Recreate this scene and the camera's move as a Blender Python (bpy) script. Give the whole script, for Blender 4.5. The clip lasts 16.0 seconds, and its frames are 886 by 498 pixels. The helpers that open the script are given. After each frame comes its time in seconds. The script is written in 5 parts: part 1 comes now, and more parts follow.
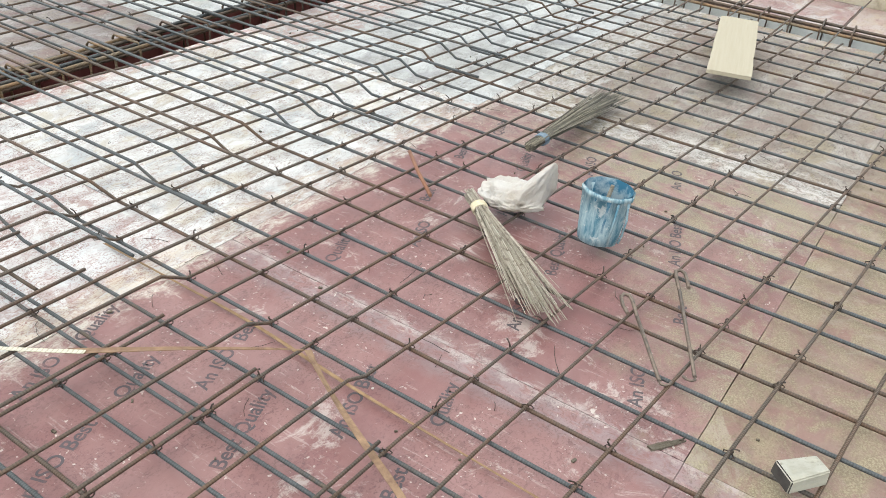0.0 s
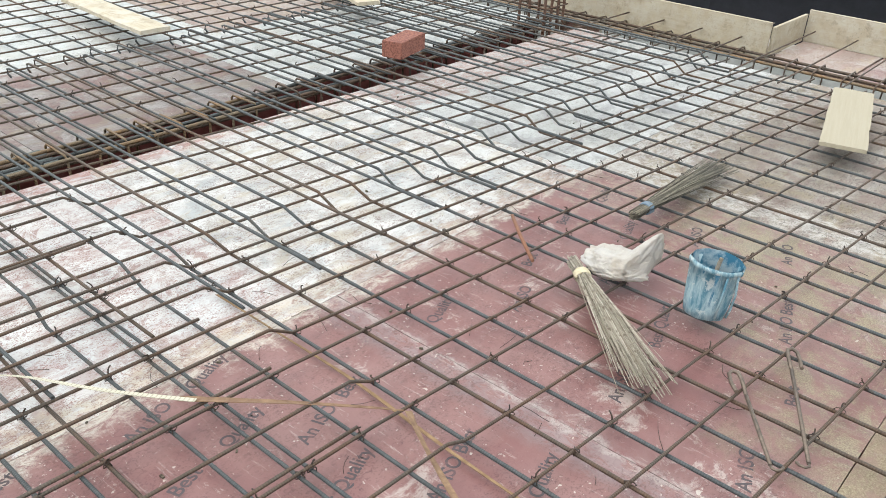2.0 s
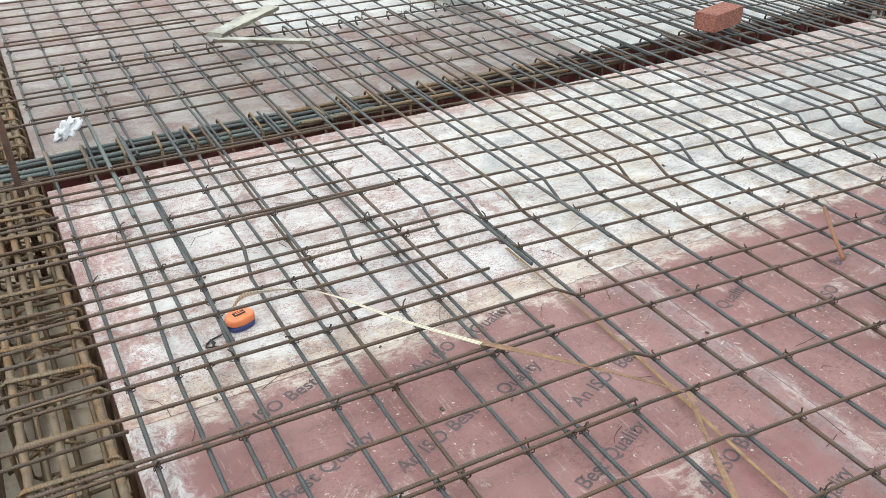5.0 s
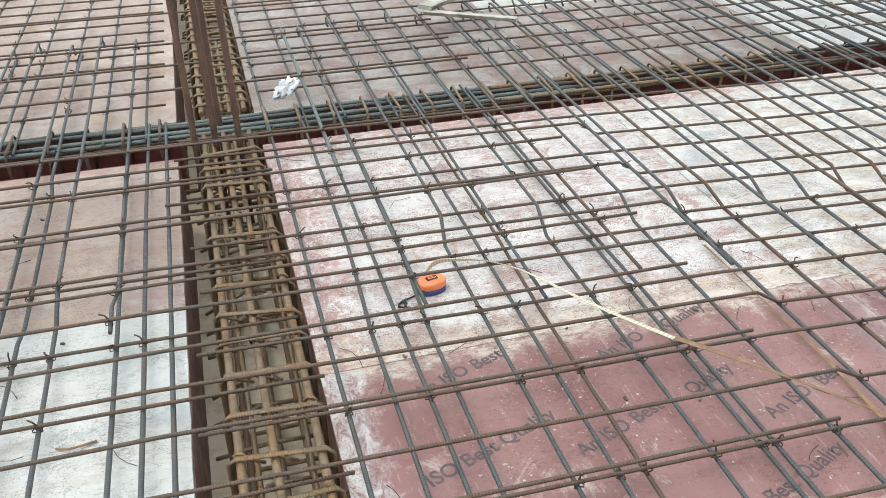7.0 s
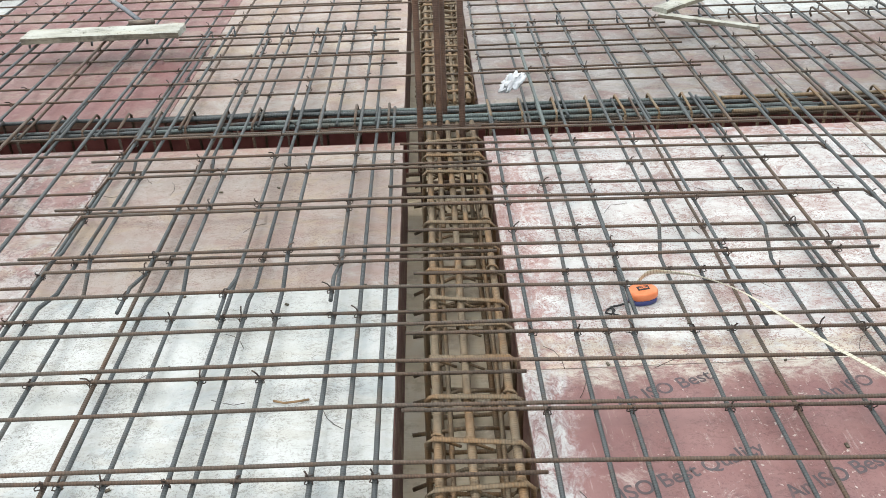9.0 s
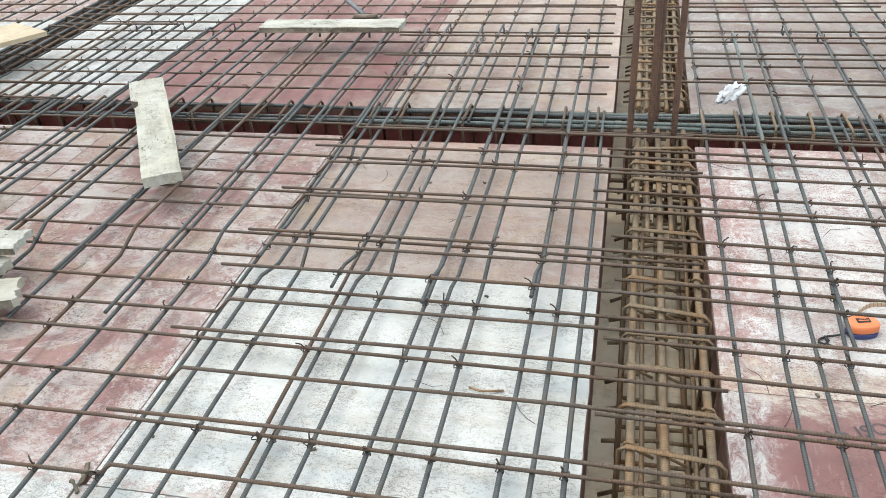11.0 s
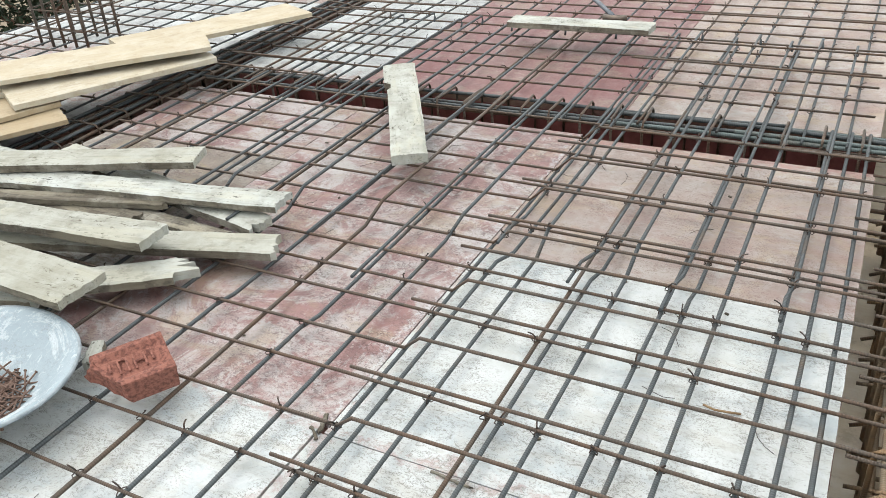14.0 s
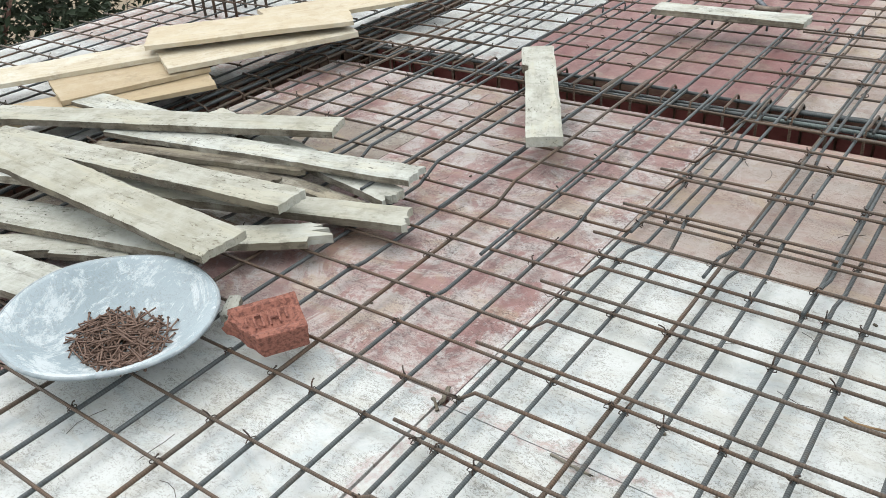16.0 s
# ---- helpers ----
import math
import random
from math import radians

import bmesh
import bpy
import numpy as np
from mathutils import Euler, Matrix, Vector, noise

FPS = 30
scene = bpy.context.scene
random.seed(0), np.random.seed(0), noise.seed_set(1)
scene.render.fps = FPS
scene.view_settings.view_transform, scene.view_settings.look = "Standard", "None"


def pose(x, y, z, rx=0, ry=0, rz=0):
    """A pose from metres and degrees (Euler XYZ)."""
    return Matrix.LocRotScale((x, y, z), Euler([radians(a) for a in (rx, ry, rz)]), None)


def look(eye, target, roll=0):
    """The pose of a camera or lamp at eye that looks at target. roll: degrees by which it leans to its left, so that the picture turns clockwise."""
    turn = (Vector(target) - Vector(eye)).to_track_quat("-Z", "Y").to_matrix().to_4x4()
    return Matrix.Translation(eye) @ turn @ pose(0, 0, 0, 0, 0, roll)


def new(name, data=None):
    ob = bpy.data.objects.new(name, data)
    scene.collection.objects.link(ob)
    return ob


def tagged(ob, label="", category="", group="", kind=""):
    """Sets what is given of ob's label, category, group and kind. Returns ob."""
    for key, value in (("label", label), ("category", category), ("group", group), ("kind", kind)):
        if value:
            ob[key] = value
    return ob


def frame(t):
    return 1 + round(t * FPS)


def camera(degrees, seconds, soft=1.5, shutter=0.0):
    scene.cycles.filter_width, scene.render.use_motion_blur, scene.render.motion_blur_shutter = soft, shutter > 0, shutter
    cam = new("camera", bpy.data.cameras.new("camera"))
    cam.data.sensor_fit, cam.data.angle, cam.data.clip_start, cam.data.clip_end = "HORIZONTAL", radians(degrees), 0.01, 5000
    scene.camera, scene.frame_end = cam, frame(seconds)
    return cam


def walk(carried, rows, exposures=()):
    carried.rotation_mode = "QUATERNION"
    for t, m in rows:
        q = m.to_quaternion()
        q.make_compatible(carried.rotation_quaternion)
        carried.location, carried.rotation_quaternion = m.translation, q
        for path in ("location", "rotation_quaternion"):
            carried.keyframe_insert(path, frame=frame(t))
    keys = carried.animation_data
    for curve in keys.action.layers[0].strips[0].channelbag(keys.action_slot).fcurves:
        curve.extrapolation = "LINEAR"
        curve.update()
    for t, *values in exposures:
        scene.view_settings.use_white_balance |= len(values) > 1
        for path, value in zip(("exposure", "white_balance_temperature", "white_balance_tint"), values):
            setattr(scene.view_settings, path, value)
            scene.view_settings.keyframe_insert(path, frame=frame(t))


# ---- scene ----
cam = camera(56.2, 16.0, soft=0.7)
PATH = [
    (0, (0.31, -2.693, 1.218), (1.725, -1.788, 0.132), 4.2),
    (0.5, (0.314, -2.689, 1.227), (1.75, -1.758, 0.191), 4.0),
    (1, (0.31, -2.683, 1.235), (1.746, -1.712, 0.237), 3.7),
    (1.5, (0.299, -2.676, 1.235), (1.7, -1.632, 0.261), 3.3),
    (2, (0.287, -2.664, 1.229), (1.625, -1.541, 0.255), 2.8),
    (2.5, (0.275, -2.658, 1.224), (1.517, -1.439, 0.239), 2.0),
    (3, (0.266, -2.644, 1.218), (1.416, -1.35, 0.216), 1.5),
    (3.5, (0.26, -2.634, 1.215), (1.335, -1.288, 0.2), 1.2),
    (4, (0.25, -2.629, 1.213), (1.246, -1.229, 0.188), 1.0),
    (4.2, (0.249, -2.63, 1.21), (1.211, -1.209, 0.182), 0.7),
    (6.3, (0.174, -2.606, 1.194), (0.786, -1.027, 0.129), 0.0),
    (6.5, (0.169, -2.605, 1.193), (0.74, -1.013, 0.125), -0.1),
    (7, (0.153, -2.605, 1.192), (0.618, -0.982, 0.119), -0.5),
    (7.5, (0.14, -2.603, 1.192), (0.503, -0.957, 0.116), -0.8),
    (8, (0.128, -2.594, 1.193), (0.374, -0.927, 0.116), -1.1),
    (8.5, (0.114, -2.594, 1.194), (0.255, -0.912, 0.12), -1.5),
    (9, (0.101, -2.594, 1.192), (0.114, -0.904, 0.123), -2.0),
    (9.5, (0.086, -2.6, 1.194), (-0.01, -0.911, 0.127), -2.5),
    (10, (0.066, -2.605, 1.188), (-0.143, -0.923, 0.126), -2.8),
    (10.2, (0.062, -2.61, 1.194), (-0.193, -0.935, 0.132), -3.1),
    (12.5, (-0.028, -2.646, 1.204), (-0.668, -1.041, 0.197), -4.2),
    (13, (-0.046, -2.657, 1.202), (-0.767, -1.082, 0.202), -4.3),
    (13.5, (-0.055, -2.663, 1.198), (-0.842, -1.121, 0.196), -4.5),
    (14, (-0.066, -2.671, 1.19), (-0.91, -1.167, 0.178), -4.5),
    (14.5, (-0.071, -2.677, 1.186), (-0.96, -1.205, 0.165), -4.5),
    (15, (-0.084, -2.686, 1.188), (-1.024, -1.251, 0.16), -4.4),
    (15.5, (-0.086, -2.691, 1.19), (-1.085, -1.297, 0.161), -4.6),
    (16, (-0.106, -2.697, 1.172), (-1.172, -1.348, 0.152), -4.6),
]
walk(cam, [(t, look(eye, target, roll)) for t, eye, target, roll in PATH],
     exposures=((0, 1.18), (2, 1.12), (4, 1.06), (6.5, 1.11), (10, 1.17), (13, 1.19), (14.5, 1.09), (16, 1.06)))

# ---- light ----
SUN_EL, SUN_AZ = radians(60), radians(285)
world = bpy.data.worlds.new("world")
scene.world = world
world.use_nodes = True
wn = world.node_tree
sky = wn.nodes.new("ShaderNodeTexSky")
sky.sky_type, sky.sun_disc = "NISHITA", False
sky.sun_elevation, sky.sun_rotation = SUN_EL, SUN_AZ
sky.dust_density, sky.air_density = 4.0, 1.0
pale = wn.nodes.new("ShaderNodeMix")
pale.data_type = "RGBA"
pale.inputs[0].default_value = 0.75
wn.links.new(sky.outputs[0], pale.inputs[6])
pale.inputs[7].default_value = (9.55, 10.05, 10.0, 1)
wn.links.new(pale.outputs[2], wn.nodes["Background"].inputs[0])
wn.nodes["Background"].inputs[1].default_value = 0.106
sun = new("sun", bpy.data.lights.new("sun", "SUN"))
sun.data.energy, sun.data.angle, sun.data.color = 0.55, radians(40), (1.0, 0.985, 0.95)
sun.matrix_world = look((0, 0, 20), (20 * math.cos(SUN_EL) * math.sin(-SUN_AZ), 20 * math.cos(SUN_EL) * -math.cos(SUN_AZ), 20 - 20 * math.sin(SUN_EL)))


# ---- materials ----
def nodes_of(name, rough=0.7, metal=0.0):
    m = bpy.data.materials.new(name)
    m.use_nodes = True
    nt = m.node_tree
    b = nt.nodes["Principled BSDF"]
    b.inputs["Roughness"].default_value, b.inputs["Metallic"].default_value = rough, metal
    return m, nt, b


def noise_tex(nt, scale, detail=6, rough=0.6, stretch=None, coord="Object", distort=0.0, seedless=False):
    tc = nt.nodes.new("ShaderNodeTexCoord")
    n = nt.nodes.new("ShaderNodeTexNoise")
    n.inputs["Scale"].default_value, n.inputs["Detail"].default_value, n.inputs["Roughness"].default_value = scale, detail, rough
    n.inputs["Distortion"].default_value = distort
    mp = nt.nodes.new("ShaderNodeMapping")
    if stretch:
        mp.inputs["Scale"].default_value = stretch
    nt.links.new(tc.outputs[coord], mp.inputs[0])
    if not seedless:
        info = nt.nodes.new("ShaderNodeObjectInfo")
        mul = nt.nodes.new("ShaderNodeMath")
        mul.operation = "MULTIPLY"
        mul.inputs[1].default_value = 37.0
        nt.links.new(info.outputs["Random"], mul.inputs[0])
        nt.links.new(mul.outputs[0], mp.inputs["Location"])
    nt.links.new(mp.outputs[0], n.inputs["Vector"])
    return n.outputs["Fac"]


def ramp(nt, fac, lo, hi, a=0.0, b=1.0):
    r = nt.nodes.new("ShaderNodeMapRange")
    r.inputs["From Min"].default_value, r.inputs["From Max"].default_value = lo, hi
    r.inputs["To Min"].default_value, r.inputs["To Max"].default_value = a, b
    nt.links.new(fac, r.inputs["Value"])
    return r.outputs[0]


def mix(nt, fac, a, b):
    m = nt.nodes.new("ShaderNodeMix")
    m.data_type = "RGBA"
    for sock, v in ((m.inputs[0], fac), (m.inputs[6], a), (m.inputs[7], b)):
        if hasattr(v, "is_linked"):
            nt.links.new(v, sock)
        else:
            sock.default_value = v if isinstance(v, float) else (*v, 1)
    return m.outputs[2]


def times(nt, a, b):
    m = nt.nodes.new("ShaderNodeMath")
    m.operation = "MULTIPLY"
    for sock, v in zip(m.inputs, (a, b)):
        if hasattr(v, "is_linked"):
            nt.links.new(v, sock)
        else:
            sock.default_value = v
    return m.outputs[0]


def bump(nt, b, h, strength=0.3, dist=0.004):
    n = nt.nodes.new("ShaderNodeBump")
    n.inputs["Strength"].default_value, n.inputs["Distance"].default_value = strength, dist
    nt.links.new(h, n.inputs["Height"])
    nt.links.new(n.outputs[0], b.inputs["Normal"])


def band(nt, axis, centre, half, soft=0.03, amp=0.12, scale=14.0):
    """A ragged stripe of wear along a line of the deck."""
    tc = nt.nodes.new("ShaderNodeTexCoord")
    sep = nt.nodes.new("ShaderNodeSeparateXYZ")
    nt.links.new(tc.outputs["Object"], sep.inputs[0])
    n = ramp(nt, noise_tex(nt, scale, 8, 0.7, seedless=True), 0.3, 0.7, -amp, amp)
    add = nt.nodes.new("ShaderNodeMath")
    add.operation = "ADD"
    nt.links.new(sep.outputs[axis], add.inputs[0])
    nt.links.new(n, add.inputs[1])
    sub = nt.nodes.new("ShaderNodeMath")
    sub.operation = "SUBTRACT"
    nt.links.new(add.outputs[0], sub.inputs[0])
    sub.inputs[1].default_value = centre
    ab = nt.nodes.new("ShaderNodeMath")
    ab.operation = "ABSOLUTE"
    nt.links.new(sub.outputs[0], ab.inputs[0])
    return ramp(nt, ab.outputs[0], half, half + soft, 1.0, 0.0)


def slant(nt, kx, ky, lo, hi):
    """One at and beyond a ragged slanting line kx * x + ky * y across the deck."""
    tc = nt.nodes.new("ShaderNodeTexCoord")
    sep = nt.nodes.new("ShaderNodeSeparateXYZ")
    nt.links.new(tc.outputs["Object"], sep.inputs[0])
    add = None
    for v in (times(nt, sep.outputs[0], kx), times(nt, sep.outputs[1], ky), ramp(nt, noise_tex(nt, 7, 9, 0.72, seedless=True), 0.3, 0.7, -0.3, 0.3)):
        if add is None:
            add = v
            continue
        n = nt.nodes.new("ShaderNodeMath")
        nt.links.new(add, n.inputs[0])
        nt.links.new(v, n.inputs[1])
        add = n.outputs[0]
    return ramp(nt, add, lo, hi)


def ply_mat(name, base, base2, dust, amount, rough=0.55, streak=(1, 1, 1), scratch=0.6, tone=0.4, fleck=0.5, fleck_to=None, bands=(), crack=0.0, soft=0.06, dots=0.0, stain=None, stain2=None, sand=None):
    """Shuttering plywood: film or bare face, blotched, with a layer of cement dust, scuffs, scratches and small chips."""
    m, nt, b = nodes_of(name, rough)
    c = mix(nt, ramp(nt, noise_tex(nt, 2.6, 8, 0.7, streak, distort=0.6), 0.42, 0.58), base, base2)
    big = noise_tex(nt, 3.4, 10, 0.78, streak, distort=0.8)
    t = 0.60 - amount * 0.22
    c = mix(nt, times(nt, ramp(nt, big, t, t + soft), 0.75), c, dust)
    mid = noise_tex(nt, 17, 9, 0.78, (1.0, 0.6, 1), distort=0.5)
    c = mix(nt, times(nt, ramp(nt, mid, 0.60 - amount * 0.1, 0.60 - amount * 0.1 + soft), scratch), c, dust)
    line = noise_tex(nt, 9, 5, 0.7, (9, 1.0, 1), distort=0.3)
    c = mix(nt, times(nt, ramp(nt, line, 0.60, 0.60 + soft), scratch * 0.5), c, dust)
    for k, st in enumerate((stain, stain2)):
        if st:
            old = noise_tex(nt, (4.2, 5.5)[k], 7, 0.7, (1, 1.3 + k, 1 + k), distort=0.7)
            c = mix(nt, times(nt, ramp(nt, old, 0.505, 0.605), st[1]), c, st[0])
    for axis, centre, half, amp, colour, k in bands:
        grain = noise_tex(nt, 30, 8, 0.75, (1.4, 0.7, 1) if axis == 0 else (0.7, 1.4, 1), distort=0.9)
        c = mix(nt, times(nt, times(nt, band(nt, axis, centre, half, 0.05 if half > 0.02 else 0.014, amp), ramp(nt, grain, 0.40, 0.56)), k), c, colour)
    fc = fleck_to or tuple(v * 0.4 for v in base)
    patch = noise_tex(nt, 7, 6, 0.7)
    dark = noise_tex(nt, 75, 5, 0.7, (0.5, 1, 1), distort=1.2)
    c = mix(nt, times(nt, times(nt, ramp(nt, dark, 0.545, 0.60), ramp(nt, patch, 0.36, 0.56)), fleck), c, fc)
    speck = noise_tex(nt, 210, 2, 0.5)
    c = mix(nt, times(nt, times(nt, ramp(nt, speck, 0.57, 0.62), ramp(nt, patch, 0.40, 0.55)), fleck), c, fc)
    if dots:
        dot = noise_tex(nt, 85, 3, 0.5)
        c = mix(nt, times(nt, times(nt, ramp(nt, dot, 0.66, 0.70), ramp(nt, patch, 0.45, 0.55)), dots), c, (0.56, 0.52, 0.46))
    if crack:
        curl = noise_tex(nt, 62, 5, 0.7, (0.5, 1, 1), distort=0.7)
        d = nt.nodes.new("ShaderNodeMath")
        d.operation = "SUBTRACT"
        d.inputs[1].default_value = 0.5
        nt.links.new(curl, d.inputs[0])
        e = nt.nodes.new("ShaderNodeMath")
        e.operation = "ABSOLUTE"
        nt.links.new(d.outputs[0], e.inputs[0])
        where = noise_tex(nt, 11, 5, 0.65)
        c = mix(nt, times(nt, times(nt, ramp(nt, e.outputs[0], 0.006, 0.02, 1.0, 0.0), ramp(nt, where, 0.49, 0.56)), crack), c, tuple(v * 0.7 for v in fc))
    if sand:
        grain = noise_tex(nt, 240, 3, 0.7)
        sc = mix(nt, ramp(nt, grain, 0.40, 0.62), (0.168, 0.142, 0.09), (0.305, 0.265, 0.172))
        cover = ramp(nt, noise_tex(nt, 8, 8, 0.75, distort=0.6), 0.45, 0.56, 0.10, 0.9)
        if sand != "all":
            cover = times(nt, cover, slant(nt, *sand))
        c = mix(nt, times(nt, cover, ramp(nt, grain, 0.28, 0.42, 0.5, 0.95)), c, sc)
    wide = noise_tex(nt, 1.1, 3, 0.5)
    c = mix(nt, times(nt, ramp(nt, wide, 0.42, 0.7), tone), c, tuple(v * 0.6 for v in base2))
    nt.links.new(c, b.inputs["Base Color"])
    nt.links.new(ramp(nt, mid, 0.3, 0.7, rough - 0.12, rough + 0.25), b.inputs["Roughness"])
    bump(nt, b, mid, 0.35, 0.003)
    return m


def bar_mat(name, steel, rust, amount):
    """Ribbed reinforcing steel: the ribs follow the bar's length (UV x in metres)."""
    m, nt, b = nodes_of(name, 0.55, 0.35)
    c = mix(nt, ramp(nt, noise_tex(nt, 6, 6, 0.7), 0.62 - amount * 0.35, 0.72 - amount * 0.25), steel, rust)
    c = mix(nt, times(nt, ramp(nt, noise_tex(nt, 140, 3, 0.6), 0.5, 0.75), 0.5), c, tuple(v * 0.4 for v in rust))
    c = mix(nt, times(nt, ramp(nt, noise_tex(nt, 22, 6, 0.7), 0.48, 0.62), 0.55), c, tuple(v * 0.6 for v in steel))
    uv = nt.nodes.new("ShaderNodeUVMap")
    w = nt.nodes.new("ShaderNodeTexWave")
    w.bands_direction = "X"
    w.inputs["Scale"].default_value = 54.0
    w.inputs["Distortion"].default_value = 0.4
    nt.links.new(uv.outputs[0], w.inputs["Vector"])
    # shade between the ribs put into the colour: the grooves are mixed darker
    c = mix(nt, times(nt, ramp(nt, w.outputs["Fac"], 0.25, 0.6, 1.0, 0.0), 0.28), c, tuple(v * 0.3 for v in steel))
    nt.links.new(c, b.inputs["Base Color"])
    bump(nt, b, w.outputs["Fac"], 0.55, 0.0014)
    return m


def wood_mat(name, c1, c2, dust=None, amount=0.0, grain=(1, 14, 14), rough=0.8, spots=0.0):
    m, nt, b = nodes_of(name, rough)
    g = noise_tex(nt, 7, 8, 0.65, grain, distort=0.4)
    c = mix(nt, ramp(nt, g, 0.3, 0.7), c1, c2)
    if dust:
        c = mix(nt, times(nt, ramp(nt, noise_tex(nt, 8, 8, 0.7), 0.60 - amount * 0.4, 0.75 - amount * 0.3), 0.9), c, dust)
    if dust:
        c = mix(nt, times(nt, ramp(nt, noise_tex(nt, 5, 5, 0.6, (0.8, 3, 3)), 0.52, 0.62), 0.6), c, tuple(v * f for v, f in zip(dust, (0.94, 0.89, 0.78))))
        c = mix(nt, times(nt, ramp(nt, noise_tex(nt, 12, 7, 0.72), 0.54, 0.62), 0.5), c, tuple(v * 0.62 for v in c1))
    if spots:
        c = mix(nt, times(nt, ramp(nt, noise_tex(nt, 120, 4, 0.65, (0.42, 1, 1), distort=0.4), 0.59, 0.635), times(nt, ramp(nt, noise_tex(nt, 6, 5, 0.7), 0.44, 0.58), spots)), c, (0.05, 0.043, 0.035))
        c = mix(nt, times(nt, ramp(nt, noise_tex(nt, 42, 6, 0.7, (0.07, 1, 1), distort=0.3), 0.57, 0.63), 0.35 * spots), c, tuple(v * 0.5 for v in c1))
    info = nt.nodes.new("ShaderNodeObjectInfo")
    c = mix(nt, times(nt, info.outputs["Random"], 0.5), c, tuple(v * f for v, f in zip(c1, (1.02, 0.92, 0.74))))
    nt.links.new(c, b.inputs["Base Color"])
    bump(nt, b, g, 0.5, 0.004)
    return m


def plain_mat(name, c1, c2, rough=0.6, scale=12.0, metal=0.0, relief=0.2, lo=0.35, hi=0.65):
    m, nt, b = nodes_of(name, rough, metal)
    g = noise_tex(nt, scale, 7, 0.65)
    nt.links.new(mix(nt, ramp(nt, g, lo, hi), c1, c2), b.inputs["Base Color"])
    bump(nt, b, g, relief, 0.003)
    return m


CEMENT = (0.50, 0.512, 0.505)
RED = ply_mat("red_film_ply", (0.190, 0.087, 0.083), (0.228, 0.120, 0.112), (0.43, 0.37, 0.335), 0.09, 0.40, scratch=0.65, tone=0.15, fleck=0.4, soft=0.06, dots=0.7,
              bands=((1, -1.212, 0.022, 0.05, (0.48, 0.44, 0.38), 0.95), (0, 1.530, 0.03, 0.012, (0.235, 0.172, 0.172), 0.9), (0, 1.568, 0.003, 0.02, (0.44, 0.40, 0.365), 0.55), (0, 2.75, 0.15, 0.30, (0.31, 0.255, 0.20), 0.6), (0, 0.28, 0.04, 0.05, CEMENT, 0.9)), sand=(1.0, -1.33, 4.74, 5.12))
FARRED = ply_mat("dusty_red_film_ply", (0.195, 0.082, 0.078), (0.225, 0.122, 0.112), (0.34, 0.27, 0.24), 0.3, 0.5, scratch=0.4, tone=0.2, fleck=0.35, soft=0.10, stain=((0.26, 0.205, 0.16), 0.6))
RED_WORN = ply_mat("worn_red_ply", (0.235, 0.128, 0.12), (0.295, 0.222, 0.208), (0.40, 0.38, 0.362), 0.55, 0.6, scratch=0.8, tone=0.2, fleck=0.6, soft=0.06, stain2=((0.23, 0.115, 0.108), 0.5), bands=((0, -0.95, 0.004, 0.05, CEMENT, 0.7),), dots=0.4, crack=0.6, stain=((0.29, 0.215, 0.14), 0.5))
W1, W2, WF = (0.425, 0.433, 0.413), (0.485, 0.498, 0.487), (0.20, 0.185, 0.16)
WHITE = ply_mat("white_cement_ply", W1, W2, CEMENT, 0.6, 0.8, tone=0.08, fleck=0.5, fleck_to=WF, crack=0.75, soft=0.06, stain=((0.37, 0.405, 0.415), 0.7), stain2=((0.40, 0.385, 0.345), 0.55), bands=((0, -0.955, 0.01, 0.06, (0.32, 0.19, 0.175), 0.5), (1, -1.655, 0.004, 0.04, (0.33, 0.22, 0.20), 0.7)))
WHITE_C = ply_mat("white_grey_stained_ply", (0.36, 0.36, 0.345), (0.44, 0.45, 0.45), CEMENT, 0.55, 0.8, tone=0.2, fleck=0.6, fleck_to=WF, crack=0.6, soft=0.10, stain=((0.25, 0.245, 0.25), 0.7),
                  bands=((1, 0.0, 0.30, 0.10, (0.33, 0.21, 0.185), 0.85),))
WHITE_A = ply_mat("white_cement_red_edged_ply", (0.425, 0.405, 0.383), (0.49, 0.475, 0.458), (0.58, 0.585, 0.575), 0.65, 0.8, tone=0.06, fleck=0.65, fleck_to=(0.22, 0.15, 0.13), crack=0.85, soft=0.05, scratch=0.8, stain=((0.35, 0.375, 0.385), 0.75), stain2=((0.42, 0.37, 0.29), 0.7),
                  bands=((1, 0.03, 0.07, 0.04, (0.34, 0.20, 0.18), 0.9), (1, -1.2, 0.05, 0.10, (0.33, 0.24, 0.20), 0.7)))
PINK = ply_mat("cement_stained_ply", (0.295, 0.228, 0.20), (0.345, 0.295, 0.265), (0.41, 0.378, 0.35), 0.5, 0.75, tone=0.2, fleck=0.6, stain2=((0.295, 0.20, 0.18), 0.65), fleck_to=(0.19, 0.12, 0.095), crack=0.6, soft=0.12, stain=((0.35, 0.27, 0.17), 0.5),
               bands=((1, 0.0, 0.06, 0.06, (0.32, 0.18, 0.16), 0.8),))
SCUFF = ply_mat("white_scuffed_red_ply", (0.30, 0.215, 0.20), (0.42, 0.375, 0.35), (0.56, 0.565, 0.555), 0.72, 0.75, tone=0.05, fleck=0.75, fleck_to=(0.24, 0.125, 0.11), crack=0.8, soft=0.03, scratch=0.95, stain=((0.44, 0.465, 0.48), 0.5), stain2=((0.33, 0.22, 0.20), 0.5),
                bands=((1, 0.02, 0.07, 0.04, (0.35, 0.20, 0.18), 0.9), (0, 0.29, 0.08, 0.10, (0.30, 0.165, 0.15), 0.8), (1, -1.185, 0.03, 0.06, (0.50, 0.43, 0.34), 0.8)))
